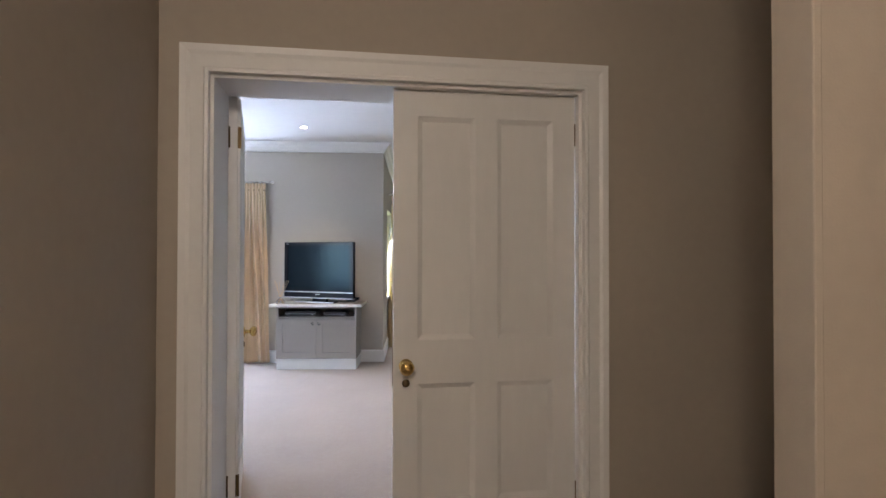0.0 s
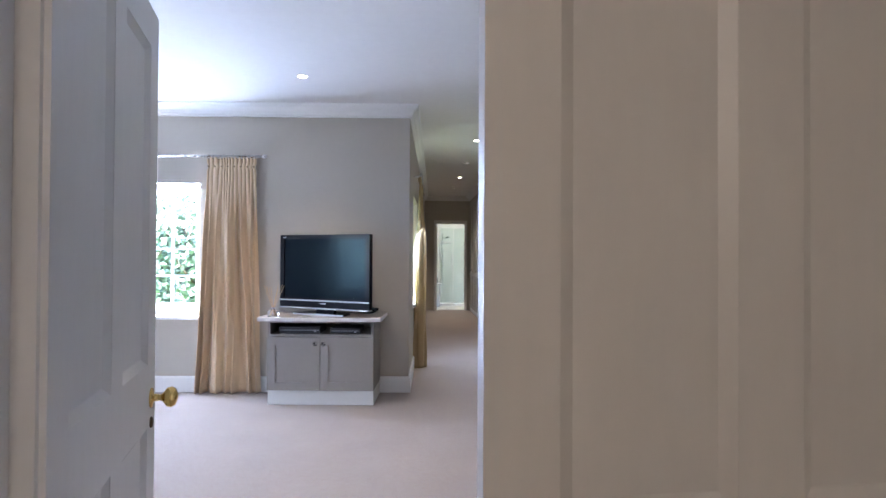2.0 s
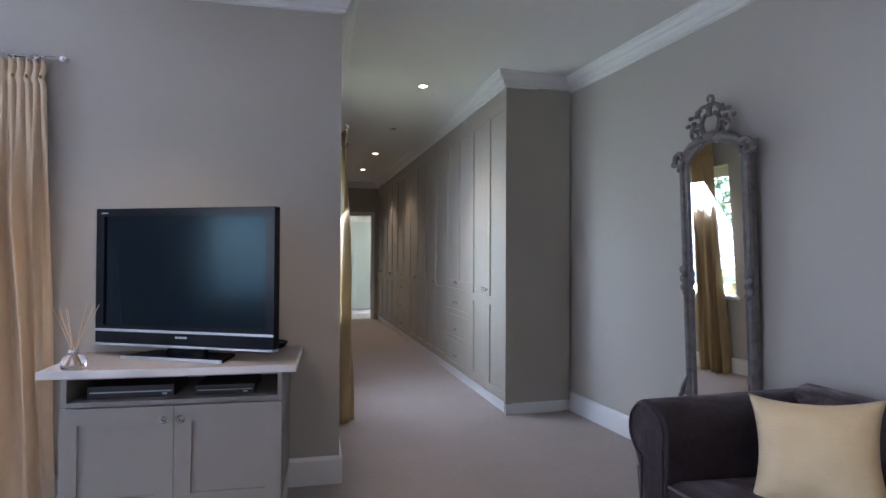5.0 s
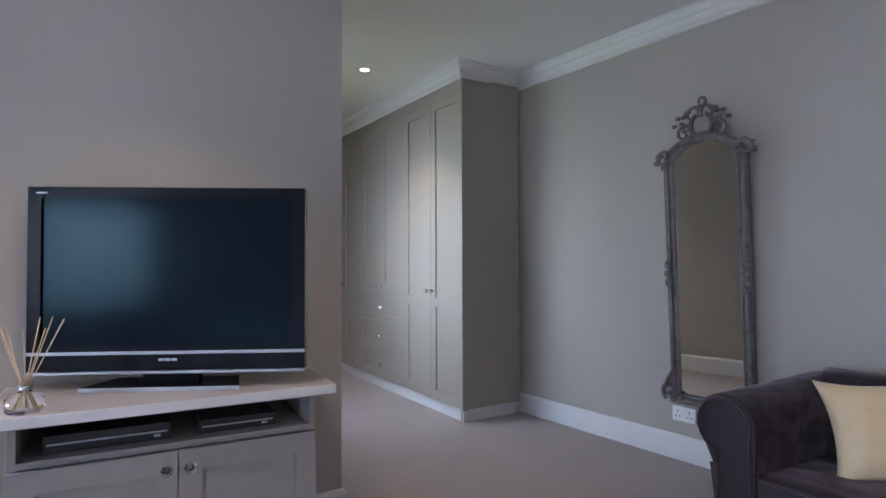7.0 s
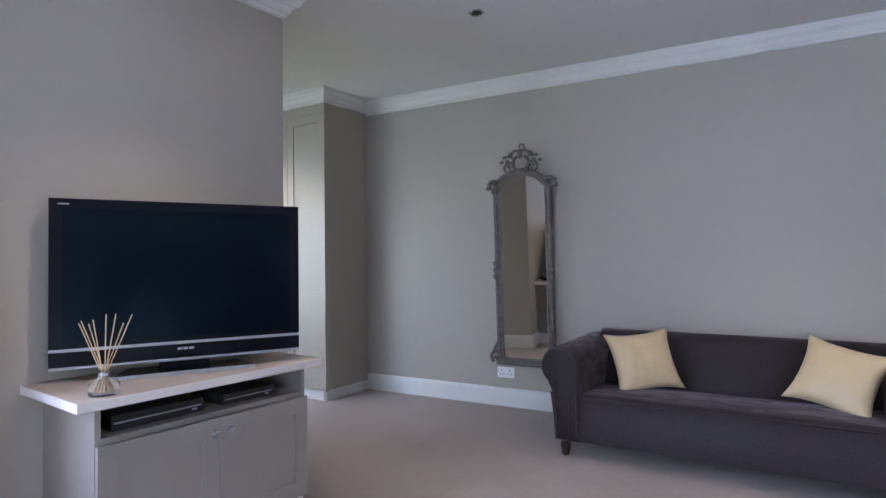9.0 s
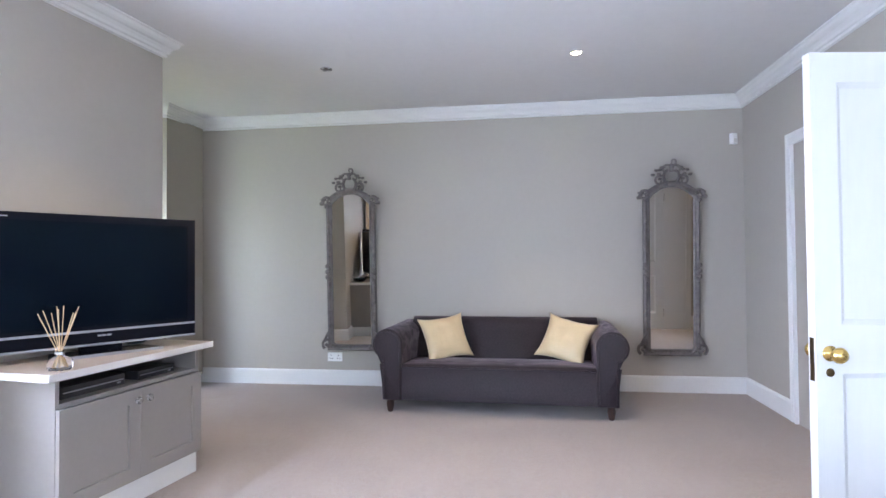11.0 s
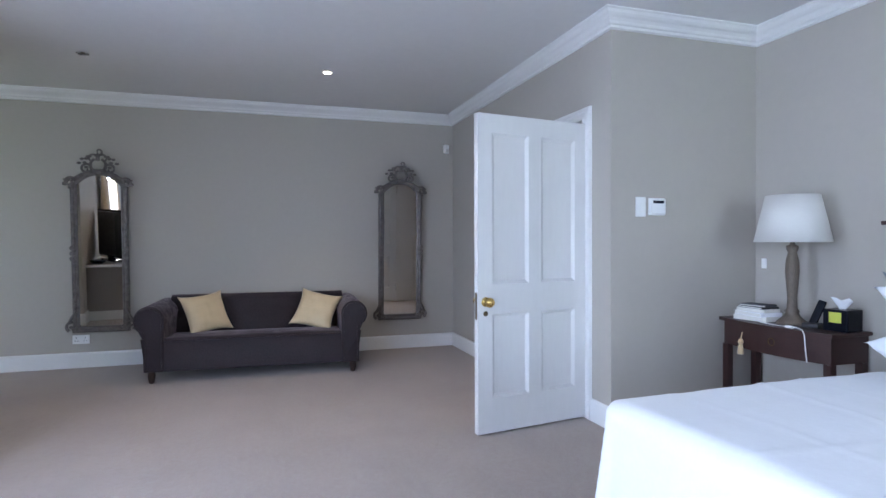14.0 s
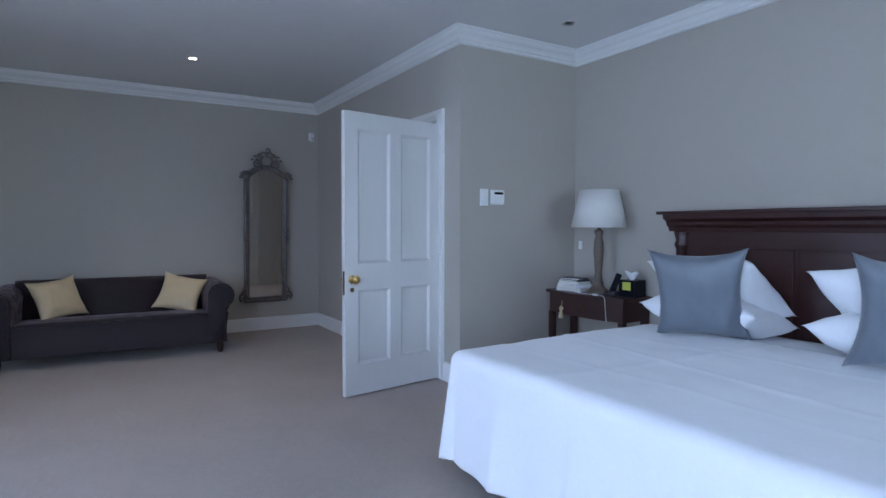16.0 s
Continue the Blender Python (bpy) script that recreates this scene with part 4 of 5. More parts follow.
def carved_mirror(m):
    """A tall wall mirror in a carved frame: x across, y out of the wall is negative, z from its foot."""
    f = thing("wall_mirror", m, "tall arched mirror in a carved antique silver frame", "mirror", "carved wall mirrors")
    W, Hs, fw = 0.50, 1.50, 0.062  # outer width, shoulder height, rail width
    hw_ = W / 2
    iw = hw_ - fw
    def arch(h0, half, rise, n=20):
        pts = []
        for i in range(n + 1):
            u = i / n * 2 - 1
            z = h0 + rise * (1 - abs(u) ** 2.2)
            pts.append((half * u, z))
        return pts
    inner = arch(Hs - 0.05, iw, 0.10)
    out = [(-iw, 0.07)] + inner + [(iw, 0.07)]
    bm = bmesh.new()
    bm.faces.new([bm.verts.new((x, -0.022, z)) for x, z in out])
    gl = part("mirror_glass", bm, M_MIRROR, f, "clear silvered glass")
    bm = bmesh.new()
    bm.faces.new([bm.verts.new((x * 1.08, -0.004, 0.03 + z * 1.0)) for x, z in out])
    part("backboard", bm, M_FRAME, f)
    prof = [(0.0, -0.020), (0.004, -0.034), (0.016, -0.040), (0.022, -0.034), (0.030, -0.046), (0.044, -0.052), (0.054, -0.046), (0.062, -0.030), (0.062, -0.002), (0.0, -0.002)]
    for s in (-1, 1):
        rail = extrude([(s * (iw + a), b) for a, b in prof], (0.05, Hs - 0.03), "z")
        part("side_rail", rail, M_FRAME, f, "", False)
    part("bottom_rail", extrude([(b, 0.065 - a) for a, b in prof], (-hw_, hw_), "x"), M_FRAME, f)
    bm = bmesh.new()
    ro = []
    for x, z in inner:
        nrm = Vector((x * 0.7, 0.32)).normalized()
        ro.append([bm.verts.new((x + nrm.x * a, b, z + nrm.y * a)) for a, b in prof])
    q = len(prof)
    for a, b in zip(ro, ro[1:]):
        for j in range(q):
            bm.faces.new((a[j], b[j], b[(j + 1) % q], a[(j + 1) % q]))
    part("arched_rail", bm, M_FRAME, f, "", True)
    # crest: a pierced cartouche with scrolls and leaves
    cr = bmesh.new()
    zc = Hs + 0.155
    for s in (-1, 1):
        tube([(s * x, y, z) for x, y, z in spiral((0.0, zc), 0.075, 0.060, -90, 60, -0.035)], [0.016 - 0.008 * abs(i / 22 - 0.4) for i in range(23)], 7, cr)
        tube([(s * x, y, z) for x, y, z in spiral((0.045, zc + 0.055), 0.055, 0.012, 200, -150, -0.045)], [0.012 - 0.006 * i / 22 for i in range(23)], 7, cr)
        tube([(s * x, y, z) for x, y, z in spiral((0.105, zc - 0.045), 0.055, 0.012, 150, -190, -0.04)], [0.013 - 0.006 * i / 22 for i in range(23)], 7, cr)
        tube([(s * x, y, z) for x, y, z in [(0.02, -0.04, zc - 0.09), (0.08, -0.05, zc - 0.085), (0.14, -0.045, zc - 0.10), (0.20, -0.04, zc - 0.135), (0.235, -0.035, zc - 0.17)]], [0.014, 0.020, 0.018, 0.016, 0.012], 8, cr)
        for k in range(7):
            a = radians(200 - k * 32)
            blob(cr, (s * (0.02 + 0.085 * abs(math.cos(a)) + 0.01 * k), -0.040 - 0.006 * (k % 2), zc + 0.080 * math.sin(a)), (0.020, 0.012, 0.013), 8, 5)
    tube(spiral((0.012, zc + 0.125), 0.034, 0.010, -120, 230, -0.05), [0.011 - 0.005 * i / 22 for i in range(23)], 7, cr)
    blob(cr, (0, -0.045, zc - 0.075), (0.045, 0.022, 0.026), 10, 6)
    blob(cr, (0, -0.045, zc + 0.085), (0.022, 0.016, 0.026), 10, 6)
    part("crest", cr, M_FRAME, f, "pierced carved crest with scrolls", True)
    for s in (-1, 1):
        sh_ = bmesh.new()
        tube([(s * x, y, z) for x, y, z in spiral((hw_ - 0.005, Hs - 0.02), 0.050, 0.014, 150, -200, -0.045)], [0.015 - 0.007 * i / 22 for i in range(23)], 7, sh_)
        for k in range(6):
            blob(sh_, (s * (hw_ - 0.04 + 0.016 * k), -0.045, Hs - 0.035 - 0.030 * (k % 3) + 0.012 * k), (0.020, 0.013, 0.017), 8, 5)
        blob(sh_, (s * (hw_ + 0.035), -0.04, Hs - 0.045), (0.022, 0.010, 0.010), 8, 5)
        blob(sh_, (s * (hw_ + 0.032), -0.04, Hs + 0.005), (0.020, 0.010, 0.010), 8, 5)
        part("shoulder_scroll", sh_, M_FRAME, f, "carved leaf at the shoulder", True)
        md = bmesh.new()
        for k in range(6):
            blob(md, (s * (hw_ - 0.028 + 0.018 * (k % 2)), -0.048, 0.71 + 0.026 * k), (0.022, 0.014, 0.024), 8, 5)
        part("side_leaf", md, M_FRAME, f, "carved leaf on the rail", True)
        ft = bmesh.new()
        tube([(s * x, y, z) for x, y, z in spiral((hw_ + 0.002, 0.075), 0.058, 0.022, -60, 200, -0.04)], [0.015 - 0.006 * i / 22 for i in range(23)], 7, ft)
        tube([(s * (hw_ - 0.03), -0.05, 0.22), (s * (hw_ + 0.005), -0.05, 0.16), (s * (hw_ + 0.03), -0.045, 0.10)], [0.007, 0.013, 0.016], 7, ft)
        for k in range(5):
            blob(ft, (s * (hw_ - 0.07 + 0.020 * k), -0.046, 0.045 + 0.018 * (k % 3)), (0.020, 0.013, 0.016), 8, 5)
        part("foot_scroll", ft, M_FRAME, f, "carved scroll at the foot", True)
    return f


mir = carved_mirror(pose(EAST - 0.004, 6.38, 0.345, 0, 0, -90) @ pose(0, 0, 0, 2.3))
copy_thing(mir, pose(EAST - 0.006, 3.35, 0.335, 0, 0, -89.6) @ pose(0, 0, 0, 2.3))

# ---- small wall fittings ----


def plate(name, m, w, h, label, category):
    p = thing(name, m, label, category)
    part("plate", boxes((-w / 2, w / 2, -0.010, 0, 0, h), bevel=0.003), M_PLASTIC, p)
    return p


so = plate("wall_socket", pose(EAST - 0.001, 6.57, 0.235, 0, 0, -90), 0.148, 0.088, "white double wall socket above the skirting", "socket")
for s in (-1, 1):
    for dx, z, w, h in ((0, 0.060, 0.006, 0.012), (-0.012, 0.030, 0.009, 0.006), (0.012, 0.030, 0.009, 0.006)):
        part("socket_hole", boxes((s * 0.038 + dx - w / 2, s * 0.038 + dx + w / 2, -0.0115, -0.0095, z - h / 2, z + h / 2)), M_MATTE, so)
    part("rocker", boxes((s * 0.012 - 0.006, s * 0.012 + 0.006, -0.014, -0.010, 0.052, 0.074), bevel=0.002), M_PLASTIC, so)
sw = plate("light_switch", pose(STEP[0] - 0.001, 2.47, 1.395, 0, 0, -90), 0.075, 0.13, "white plastic light switch plate", "switch")
part("rocker", boxes((-0.015, 0.015, -0.014, -0.010, 0.045, 0.085), bevel=0.002), M_PLASTIC, sw)
th = plate("thermostat", pose(STEP[0] - 0.001, 2.345, 1.405, 0, 0, -90), 0.125, 0.115, "white thermostat with a dark display", "thermostat")
part("casing", boxes((-0.058, 0.058, -0.028, -0.010, 0.006, 0.109), bevel=0.008), M_PLASTIC, th)
part("display", boxes((-0.042, 0.042, -0.0295, -0.0275, 0.078, 0.097)), M_SCREEN, th, "dark display")
pi = thing("motion_sensor", pose(EAST - 0.002, 2.80, 2.27, 0, 0, -60), "small white alarm motion sensor in the corner", "sensor")
part("body", boxes((-0.03, 0.03, -0.055, -0.012, 0, 0.10), bevel=0.008), M_PLASTIC, pi)
part("lens", boxes((-0.022, 0.022, -0.058, -0.054, 0.012, 0.05), bevel=0.001), M_SHADE, pi)

# ---- bed ----
BX0, BX1, BY0, BY1, BT = -3.64, -1.825, 1.66, 3.53, 0.622
bed = thing("bed", pose((BX0 + BX1) / 2, BY1, 0), "super-king bed base with a tall dark mahogany headboard", "bed")
bh, bl = (BX1 - BX0) / 2, BY1 - BY0
part("bed_base", boxes((-bh + 0.03, bh - 0.03, -bl + 0.02, -0.05, 0.04, 0.32), bevel=0.02), M_VALANCE, bed, "charcoal fabric bed base")
part("mattress", boxes((-bh + 0.02, bh - 0.02, -bl + 0.02, -0.04, 0.325, 0.600), bevel=0.05, seg=4), M_LINEN, bed, "white mattress", True)
for sx in (-1, 1):
    for y in (-0.15, -bl + 0.15):
        part("foot", lathe([(0.03, 0), (0.034, 0.01), (0.034, 0.045)], 14, centre=(sx * (bh - 0.15), y, 0)), M_MATTE, bed, "", True)
HB = bh + 0.19
hb = part("headboard", boxes((-HB, HB, -bl - 0.07, -bl - 0.03, 0.1, 1.20)), M_MAHOG, bed, "dark polished mahogany headboard")
for k in range(3):
    a = -HB + 0.16 + k * (2 * HB - 0.32) / 3
    b = a + (2 * HB - 0.32) / 3 - 0.03
    part("headboard_panel", boxes((a, b, -bl - 0.028, -bl - 0.018, 0.55, 1.10), bevel=0.006), M_MAHOG, hb)
part("headboard_cornice", extrude([(-bl - 0.10, 1.20), (-bl - 0.02, 1.20), (-bl - 0.01, 1.225), (-bl + 0.01, 1.245), (-bl + 0.015, 1.265), (-bl + 0.05, 1.285), (-bl + 0.055, 1.315), (-bl - 0.10, 1.315)], (-HB - 0.05, HB + 0.05), "x"), M_MAHOG, hb, "moulded top rail")
part("headboard_rail", boxes((-HB - 0.09, HB + 0.09, -bl - 0.10, -bl + 0.075, 1.3155, 1.338), bevel=0.006), M_MAHOG, hb)
for s in (-1, 1):
    part("headboard_column", lathe([(0.045, 0.10), (0.045, 0.50), (0.05, 0.51), (0.05, 0.54), (0.036, 0.56), (0.040, 0.9), (0.034, 1.08), (0.046, 1.10), (0.046, 1.12), (0.036, 1.14), (0.05, 1.19), (0.05, 1.2)], 18, centre=(s * (HB - 0.05), -bl - 0.02, 0)), M_MAHOG, hb, "turned corner column", True)

cov = bmesh.new()
D, R, NXc, NYc = 0.565, 0.06, 130, 110
EXT = D
grid = []
for i in range(NXc + 1):
    row = []
    for j in range(NYc + 1):
        a = -(bh + EXT) + i / NXc * 2 * (bh + EXT)
        b = -bl + 0.45 + j / NYc * (bl - 0.45 + EXT)
        ex, ey = max(0.0, abs(a) - (bh - 0.01)), max(0.0, b + 0.01)
        d = min(math.hypot(ex, ey), D)
        cx, cy = max(-(bh - 0.01), min(bh - 0.01, a)), min(b, -0.01)
        if d > 0:
            l = math.hypot(ex, ey)
            dx, dy = math.copysign(ex, a) / l, ey / l
        else:
            dx = dy = 0.0
        if d < R * math.pi / 2:
            o, dz = R * math.sin(d / R), R * (1 - math.cos(d / R))
        else:
            o, dz = R, R + (d - R * math.pi / 2)
        fall = max(0.0, dz - R) / D
        ph_ = a * 1.0 if ey > 0 and ex == 0 else (b * 1.0 if ex > 0 and ey == 0 else math.atan2(ey, ex) * 0.45 + (0.0 if a > 0 else 3.0))
        fold = 0.018 * fall * (math.sin(ph_ * 11.0 + (1.3 if a > 0 else 0.2)) + 0.6 * math.sin(ph_ * 23.0 + 2.0) + 1.2 * max(0.0, math.sin(ph_ * 14.0 + 0.6)) ** 10) + 0.03 * fall
        o += fold
        wz = 0.012 * noise.noise(Vector((a * 2.1, b * 2.1, 1.7))) + 0.004 * noise.noise(Vector((a * 6 + b * 3, b * 7, 4.2)))
        crease = 0.006 * (math.exp(-((b + 0.62 + 0.08 * a) / 0.012) ** 2) + math.exp(-((a - 0.28 - 0.1 * b) / 0.012) ** 2) + 0.7 * math.exp(-((b + 1.05 - 0.15 * a) / 0.012) ** 2) + 0.6 * math.exp(-((b + 0.30 - 0.05 * a) / 0.012) ** 2) + 0.5 * math.exp(-((a - 0.62 + 0.06 * b) / 0.012) ** 2) + 0.6 * math.exp(-((a + 0.4) / 0.010) ** 2))
        z = BT + (wz + crease) * (1 - min(1, d / 0.1)) - dz
        row.append(cov.verts.new((cx + dx * o, cy + dy * o, max(z, 0.05 + 0.012 * math.sin(ph_ * 5)))))
    grid.append(row)
for p, q in zip(grid, grid[1:]):
    for j in range(NYc):
        cov.faces.new((p[j], q[j], q[j + 1], p[j + 1]))
coverlet = link("bedspread", cov, M_LINEN, None, "", True, pose((BX0 + BX1) / 2, BY1, 0))
tagged(coverlet, "white cotton bedspread draped over the bed, softly creased", "bedspread")
sm = coverlet.modifiers.new("thick", "SOLIDIFY")
sm.thickness, sm.offset = 0.006, 1
# pillows: two stacks of white ones against the headboard, a silver cushion before each
for cx in (-2.16, -3.10):
    cushion("pillow", pose(cx, 1.97, 0.715, -78, 0, 2), 0.70, 0.50, 0.24, M_LINEN, "white cotton bed pillow lying flat on the bed", int(cx * -10), "bed pillows", "pillow", 0.09, 0.022)
    cushion("pillow", pose(cx + 0.02, 1.93, 0.875, -52, 2, -3), 0.70, 0.50, 0.24, M_LINEN, "white cotton bed pillow propped on another", int(cx * -20), "bed pillows", "pillow", 0.10, 0.024)
cushion("cushion", pose(-2.26, 2.28, 0.865, -17, 2, 26), 0.50, 0.53, 0.19, M_SILVER, "silver-blue satin cushion standing against the pillows", 31, "bed cushions", "cushion", 0.20, 0.016)
cushion("cushion", pose(-3.24, 2.28, 0.865, -18, -3, 22), 0.50, 0.53, 0.19, M_SILVER, "silver-blue satin cushion standing against the pillows", 32, "bed cushions", "cushion", 0.20, 0.016)

# ---- bedside table ----
NT = pose(-0.945, 1.52, 0)
nt = thing("bedside_table", NT, "dark mahogany bow-fronted bedside table with a drawer and tapered legs", "bedside table")
tw2, td = 0.40, 0.36
bow = lambda e: [(-tw2 - e, 0.0)] + [(-tw2 - e + i / 12 * 2 * (tw2 + e), td - 0.06 + e + 0.06 * math.sin(math.pi * i / 12)) for i in range(13)] + [(tw2 + e, 0.0)]
part("tabletop", extrude(bow(0.012), (0.688, 0.71), "z", bevel=0.004), M_MAHOG, nt)
part("apron", extrude(bow(-0.012), (0.53, 0.688), "z"), M_MAHOG, nt)
dr = part("drawer", extrude([(-0.17 + i / 8 * 0.34, td - 0.016 - 0.03 * ((i / 8 - 0.5) * 1.4) ** 2) for i in range(9)] + [(0.17, 0.25), (-0.17, 0.25)], (0.548, 0.675), "z"), M_MAHOG, nt)
rg = part("ring_pull", tube([(-0.05 + 0.022 * math.sin(radians(a)), td - 0.008, 0.612 + 0.022 * math.cos(radians(a))) for a in range(0, 361, 20)], 0.003, 6), M_OLDBRASS, dr, "brass ring pull")
for x in (-tw2 + 0.03, tw2 - 0.03):
    for y in (0.03, td - 0.085):
        part("leg", extrude([(x - 0.022, y - 0.022), (x + 0.022, y - 0.022), (x + 0.022, y + 0.022), (x - 0.022, y + 0.022)], (0, 0.53), "z"), M_MAHOG, nt)
ts = thing("key_tassel", NT @ pose(0.16, td + 0.004, 0.50), "cream silk tassel hanging from the drawer key", "tassel")
part("tassel_cord", tube([(0, 0, 0.14), (0.004, 0.008, 0.09)], 0.003, 6), M_SATIN, ts)
part("tassel_head", lathe([(0.006, 0.065), (0.016, 0.07), (0.018, 0.082), (0.010, 0.095), (0.003, 0.1)], 12, centre=(0.004, 0.008, 0)), M_SATIN, ts, "", True)
part("tassel_skirt", lathe([(0.020, 0), (0.018, 0.03), (0.010, 0.066)], 14, centre=(0.004, 0.008, 0)), M_SATIN, ts, "", True)

# table lamp
tl = thing("table_lamp", pose(-0.99, 1.70, 0.7105), "turned wooden table lamp with a white drum shade, unlit", "table lamp")
part("lamp_base", lathe([(0.085, 0), (0.088, 0.008), (0.085, 0.018), (0.066, 0.035), (0.045, 0.055), (0.036, 0.075), (0.042, 0.085), (0.030, 0.10), (0.026, 0.16), (0.034, 0.26), (0.040, 0.33), (0.036, 0.40), (0.024, 0.45), (0.034, 0.47), (0.034, 0.49), (0.014, 0.50), (0.012, 0.54)], 24), M_LAMPWOOD, tl, "turned weathered wood", True)
shd = bmesh.new()
n = 40
rings = [[shd.verts.new((r * math.cos(2 * math.pi * i / n), r * math.sin(2 * math.pi * i / n), z)) for i in range(n)] for r, z in ((0.215, 0.515), (0.150, 0.805), (0.147, 0.805), (0.212, 0.515))]
for k in range(4):
    a, b = rings[k], rings[(k + 1) % 4]
    for i in range(n):
        shd.faces.new((a[i], a[(i + 1) % n], b[(i + 1) % n], b[i]))
part("shade", shd, M_SHADE, tl, "tapered white fabric shade", True)
part("bulb_holder", lathe([(0.016, 0.52), (0.018, 0.56), (0.03, 0.60), (0.022, 0.64), (0.001, 0.65)], 12), M_PLASTIC, tl, "", True)
# books in a stack
z = 0.7105
for i, (w, d, h, col) in enumerate([(0.24, 0.17, 0.030, M_PAPER), (0.235, 0.165, 0.026, M_LINEN), (0.21, 0.15, 0.022, M_PAPER), (0.20, 0.14, 0.012, M_MATTE), (0.18, 0.125, 0.012, M_VALANCE)]):
    b = thing("book", pose(-0.75, 1.72, z, 0, 0, (8, -4, 6, 0, 12)[i]), ("thick pale hardback in the bedside stack", "white paperback in the bedside stack", "pale paperback in the bedside stack", "thin black notebook in the bedside stack", "thin dark notebook on top of the stack")[i], "book", "bedside books")
    part("pages", boxes((-w / 2 + 0.004, w / 2 - 0.003, -d / 2 + 0.003, d / 2 - 0.003, 0.0025, h - 0.0025)), M_PAPER, b)
    part("cover", boxes((-w / 2, w / 2, -d / 2, d / 2, 0, 0.0025), (-w / 2, w / 2, -d / 2, d / 2, h - 0.0025, h), (-w / 2, -w / 2 + 0.004, -d / 2, d / 2, 0.0025, h - 0.0025)), col, b)
    z += h + 0.0004
ph = thing("cordless_phone", pose(-1.13, 1.70, 0.7105, 0, 0, 20), "black cordless telephone in its charging cradle", "telephone")
part("cradle", boxes((-0.045, 0.045, -0.04, 0.05, 0, 0.03), bevel=0.008), M_MATTE, ph)
k = part("handset", boxes((-0.022, 0.022, -0.012, 0.012, 0, 0.15), bevel=0.008), M_BLACK, ph)
k.matrix_basis = pose(0, 0.0, 0.024, 18, -16, 0)
tb = thing("tissue_box", pose(-1.27, 1.64, 0.7105, 0, 0, 6), "black tissue box with a white tissue pulled out", "tissue box")
part("box", boxes((-0.07, 0.07, -0.07, 0.07, 0, 0.125), bevel=0.006), M_BLACK, tb)
part("label", boxes((-0.035, 0.035, 0.0705, 0.0715, 0.05, 0.11)), mat("yellow_green_label", (0.55, 0.58, 0.08), 0.5), tb, "lime printed label")
tis = bmesh.new()
rr_ = []
for j in range(7):
    t = j / 6
    rr_.append([tis.verts.new(((0.015 + 0.035 * t) * math.cos(a) * (1 + 0.4 * math.sin(3 * a)), (0.006 + 0.02 * t) * math.sin(a), 0.126 + 0.055 * t + 0.012 * t * math.sin(2 * a))) for a in [2 * math.pi * i / 16 for i in range(16)]])
for a, b in zip(rr_, rr_[1:]):
    for i in range(16):
        tis.faces.new((a[i], a[(i + 1) % 16], b[(i + 1) % 16], b[i]))
part("tissue", tis, M_LINEN, tb, "crumpled white tissue", True)
tagged(link("charger_cable", tube([(-0.78, 1.77, 0.716), (-0.88, 1.83, 0.716), (-0.98, 1.845, 0.716), (-1.08, 1.85, 0.718), (-1.16, 1.86, 0.722), (-1.20, 1.865, 0.715), (-1.235, 1.89, 0.69), (-1.25, 1.90, 0.62), (-1.26, 1.90, 0.54)], 0.003, 6), M_PLASTIC, None, "", True), "white charging cable trailing over the bedside table", "cable")
tagged(link("cable_plug", boxes((-1.13, -1.08, 1.842, 1.862, 0.7115, 0.727), bevel=0.004), M_PLASTIC, None, "", True), "white inline plug on the cable", "plug")
bs = plate("bell_push", pose(-0.60, 1.501, 1.04, 0, 0, 180), 0.04, 0.07, "small white switch plate beside the lamp", "switch")
# magazine on the carpet
mg = thing("magazine", pose(-1.58, 5.78, 0.0, 0, 0, 25), "open pale green magazine lying on the carpet", "magazine")
part("pages", boxes((-0.21, -0.003, -0.14, 0.14, 0.001, 0.005), (0.003, 0.21, -0.14, 0.14, 0.001, 0.007), bevel=0.0008), M_PAPER, mg)
part("picture", boxes((0.03, 0.18, -0.10, 0.06, 0.0071, 0.0076)), mat("pale_green_print", (0.45, 0.62, 0.45), 0.4), mg, "pale green printed picture")

# ---- hall lamp behind the walker, and the garden ----
hl = thing("hall_pendant", pose(-0.1, -0.8, CEIL), "warm frosted flush ceiling light in the hall", "ceiling light")
part("rim", lathe([(0.15, -0.001), (0.16, -0.02), (0.15, -0.03)], 28), M_OLDBRASS, hl, "", True)
part("diffuser", lathe([(0.145, -0.03), (0.13, -0.07), (0.08, -0.10), (0.001, -0.11)], 28), mat("warm_diffuser", (0.9, 0.85, 0.75), 0.6, emit=((1.0, 0.85, 0.72), 0.5)), hl, "", True)

ground = structure("ground", boxes((-400, 400, -400, 400, -0.9, -0.35)), M_GRASS, "mown garden lawn", "lawn")


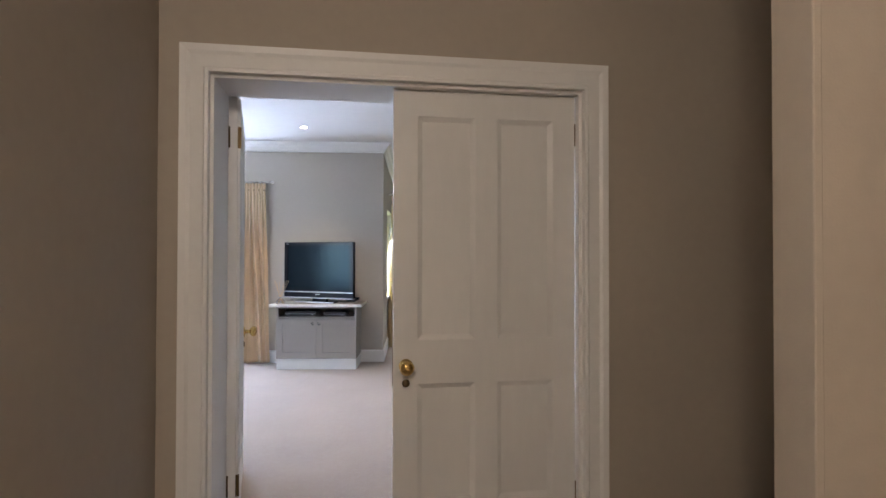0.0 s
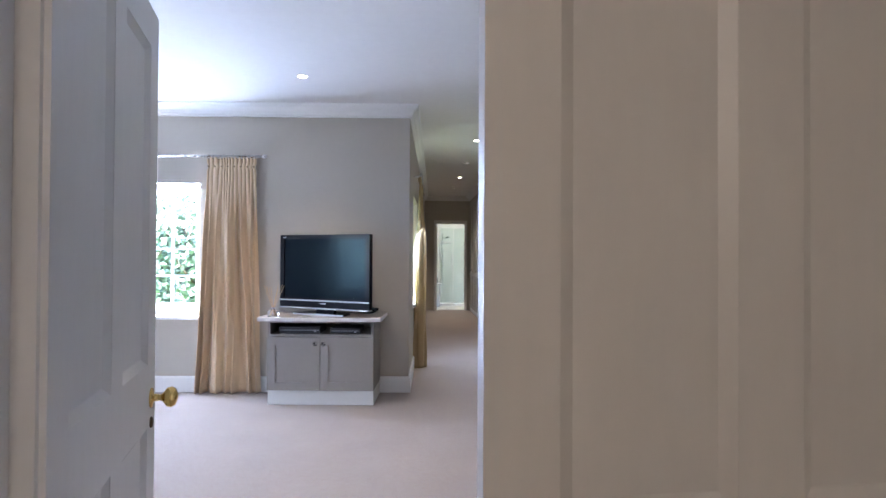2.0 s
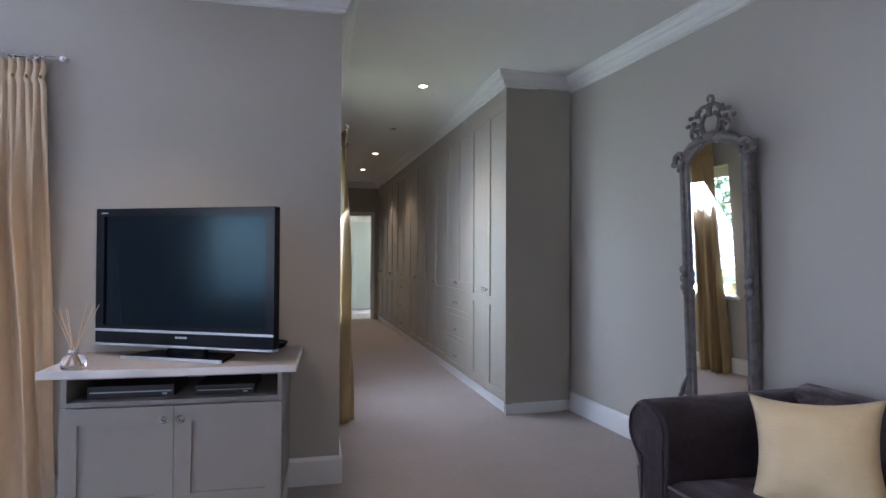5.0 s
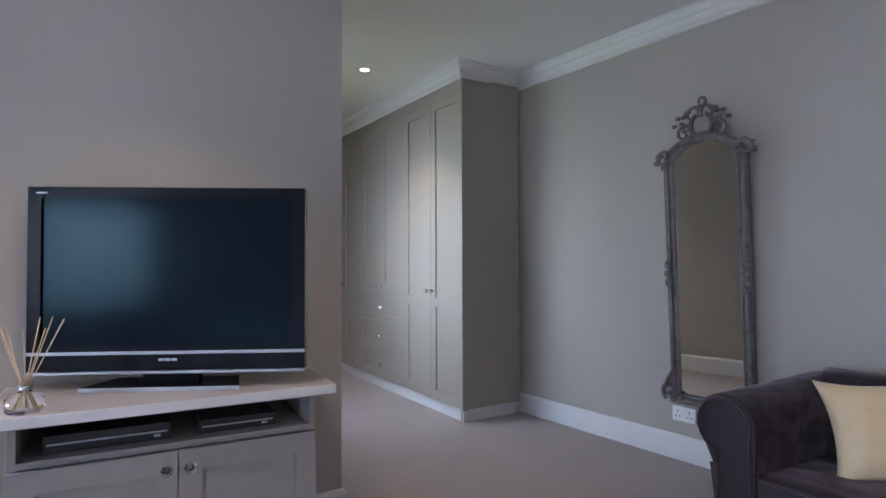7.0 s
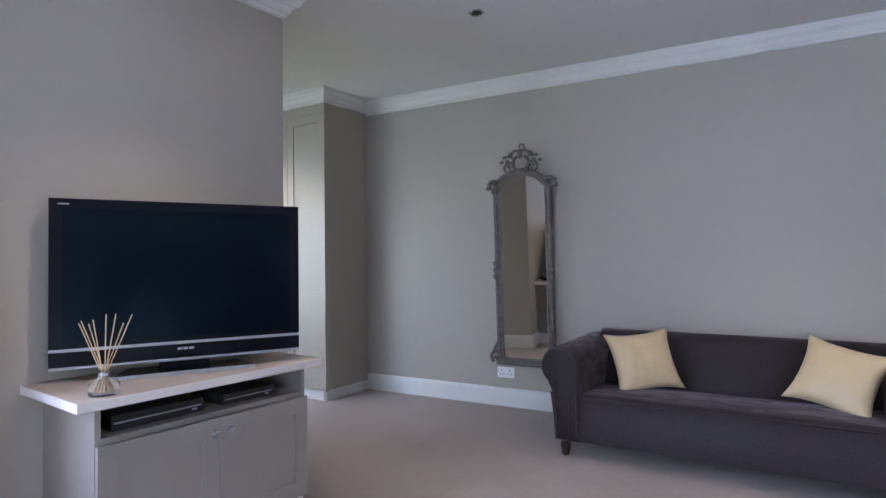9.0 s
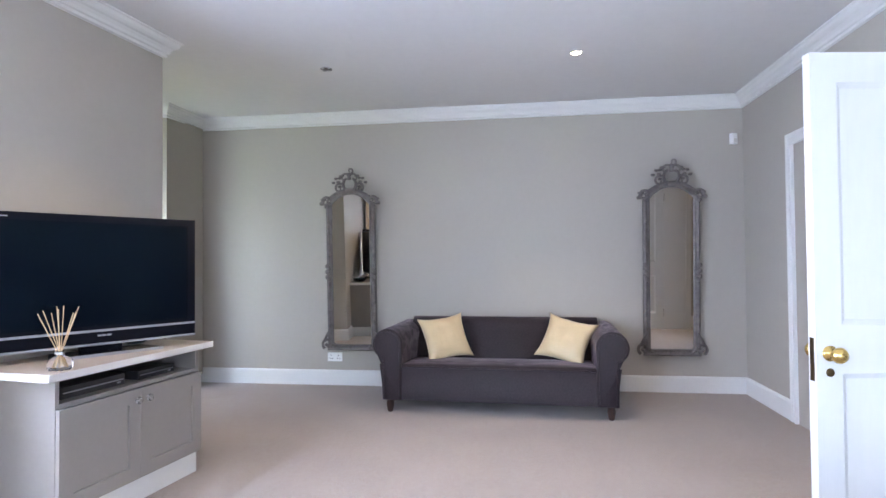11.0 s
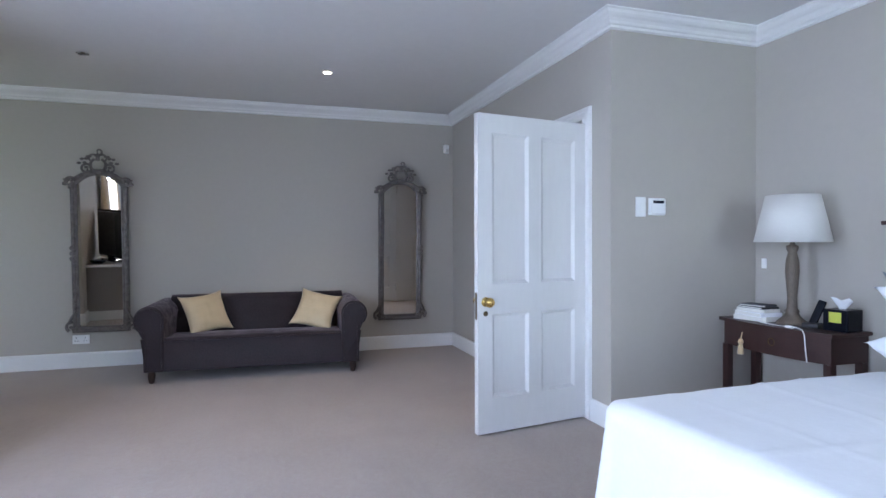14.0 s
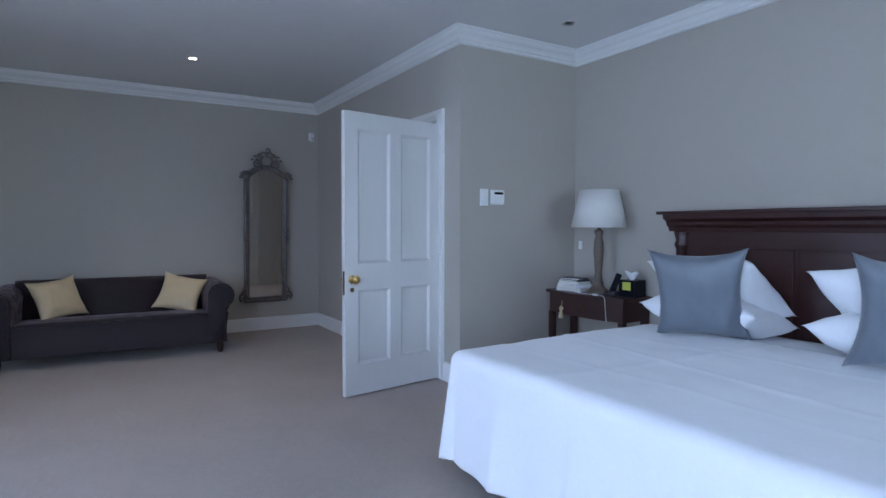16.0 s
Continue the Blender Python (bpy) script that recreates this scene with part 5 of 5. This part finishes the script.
def tree(m, h, r, seed, label, leaves=2600):
    t = thing("tree", m, label, "tree", "garden trees")
    rnd = random.Random(seed)
    tr = tube([(0, 0, -0.05), (0.05, 0.02, h * 0.2), (0.0, 0.08, h * 0.45), (0.06, 0.0, h * 0.8)], [0.16, 0.12, 0.09, 0.03], 10)
    part("trunk", tr, M_BARK, t, "", True)
    tips = []
    lb = bmesh.new()
    for i in range(16):
        a, z0 = rnd.uniform(0, 6.28), h * rnd.uniform(0.18, 0.7)
        l = r * rnd.uniform(0.6, 1.05) * (1 - 0.35 * z0 / h)
        e = (l * math.cos(a), l * math.sin(a), z0 + l * rnd.uniform(0.2, 0.8))
        tube([(0, 0, z0), (e[0] * 0.5, e[1] * 0.5, z0 + (e[2] - z0) * 0.35), e], [0.05, 0.03, 0.01], 6, lb)
        tips += [Vector(e), Vector((e[0] * 0.6, e[1] * 0.6, z0 + (e[2] - z0) * 0.5))]
    part("limbs", lb, M_BARK, t, "", True)
    vs, fs = [], []
    for i in range(leaves):
        c = rnd.choice(tips) + Vector((rnd.gauss(0, 0.28), rnd.gauss(0, 0.28), rnd.gauss(0, 0.25)))
        d = Vector((rnd.gauss(0, 1), rnd.gauss(0, 1), rnd.gauss(0, 0.6))).normalized()
        s_ = d.orthogonal().normalized()
        l, w = rnd.uniform(0.10, 0.18), rnd.uniform(0.035, 0.06)
        b = len(vs)
        vs += [c - d * l / 2, c + s_ * w, c + d * l / 2, c - s_ * w]
        fs.append((b, b + 1, b + 2, b + 3))
    me = bpy.data.meshes.new("crown")
    me.from_pydata(vs, [], fs)
    me.materials.append(M_LEAF)
    cr_ = new("crown", me)
    cr_.parent = t
    return t


for i, (x, y, h, r) in enumerate([(-5.2, 15.5, 3.6, 1.7), (-3.3, 14.5, 3.3, 1.5), (-7.6, 17.0, 4.2, 2.0), (-1.9, 16.6, 3.4, 1.6), (-4.3, 18.2, 4.6, 2.0), (0.4, 17.5, 3.8, 1.8)]):
    tree(pose(x, y, -0.35), h, r, 40 + i, "leafy green garden tree in sunlight")
hg = random.Random(77)
vs, fs = [], []
for i in range(9000):
    c = Vector((hg.uniform(-14, 4), hg.gauss(21, 0.35), -0.35 + 0.9 * hg.random() ** 0.7))
    d = Vector((hg.gauss(0, 1), hg.gauss(0, 1), hg.gauss(0, 0.6))).normalized()
    s_ = d.orthogonal().normalized()
    b = len(vs)
    vs += [c - d * 0.09, c + s_ * 0.05, c + d * 0.09, c - s_ * 0.05]
    fs.append((b, b + 1, b + 2, b + 3))
me = bpy.data.meshes.new("hedge")
me.from_pydata(vs, [], fs)
me.materials.append(M_LEAF)
tagged(new("hedge", me), "clipped green garden hedge", "hedge", "", "stuff")
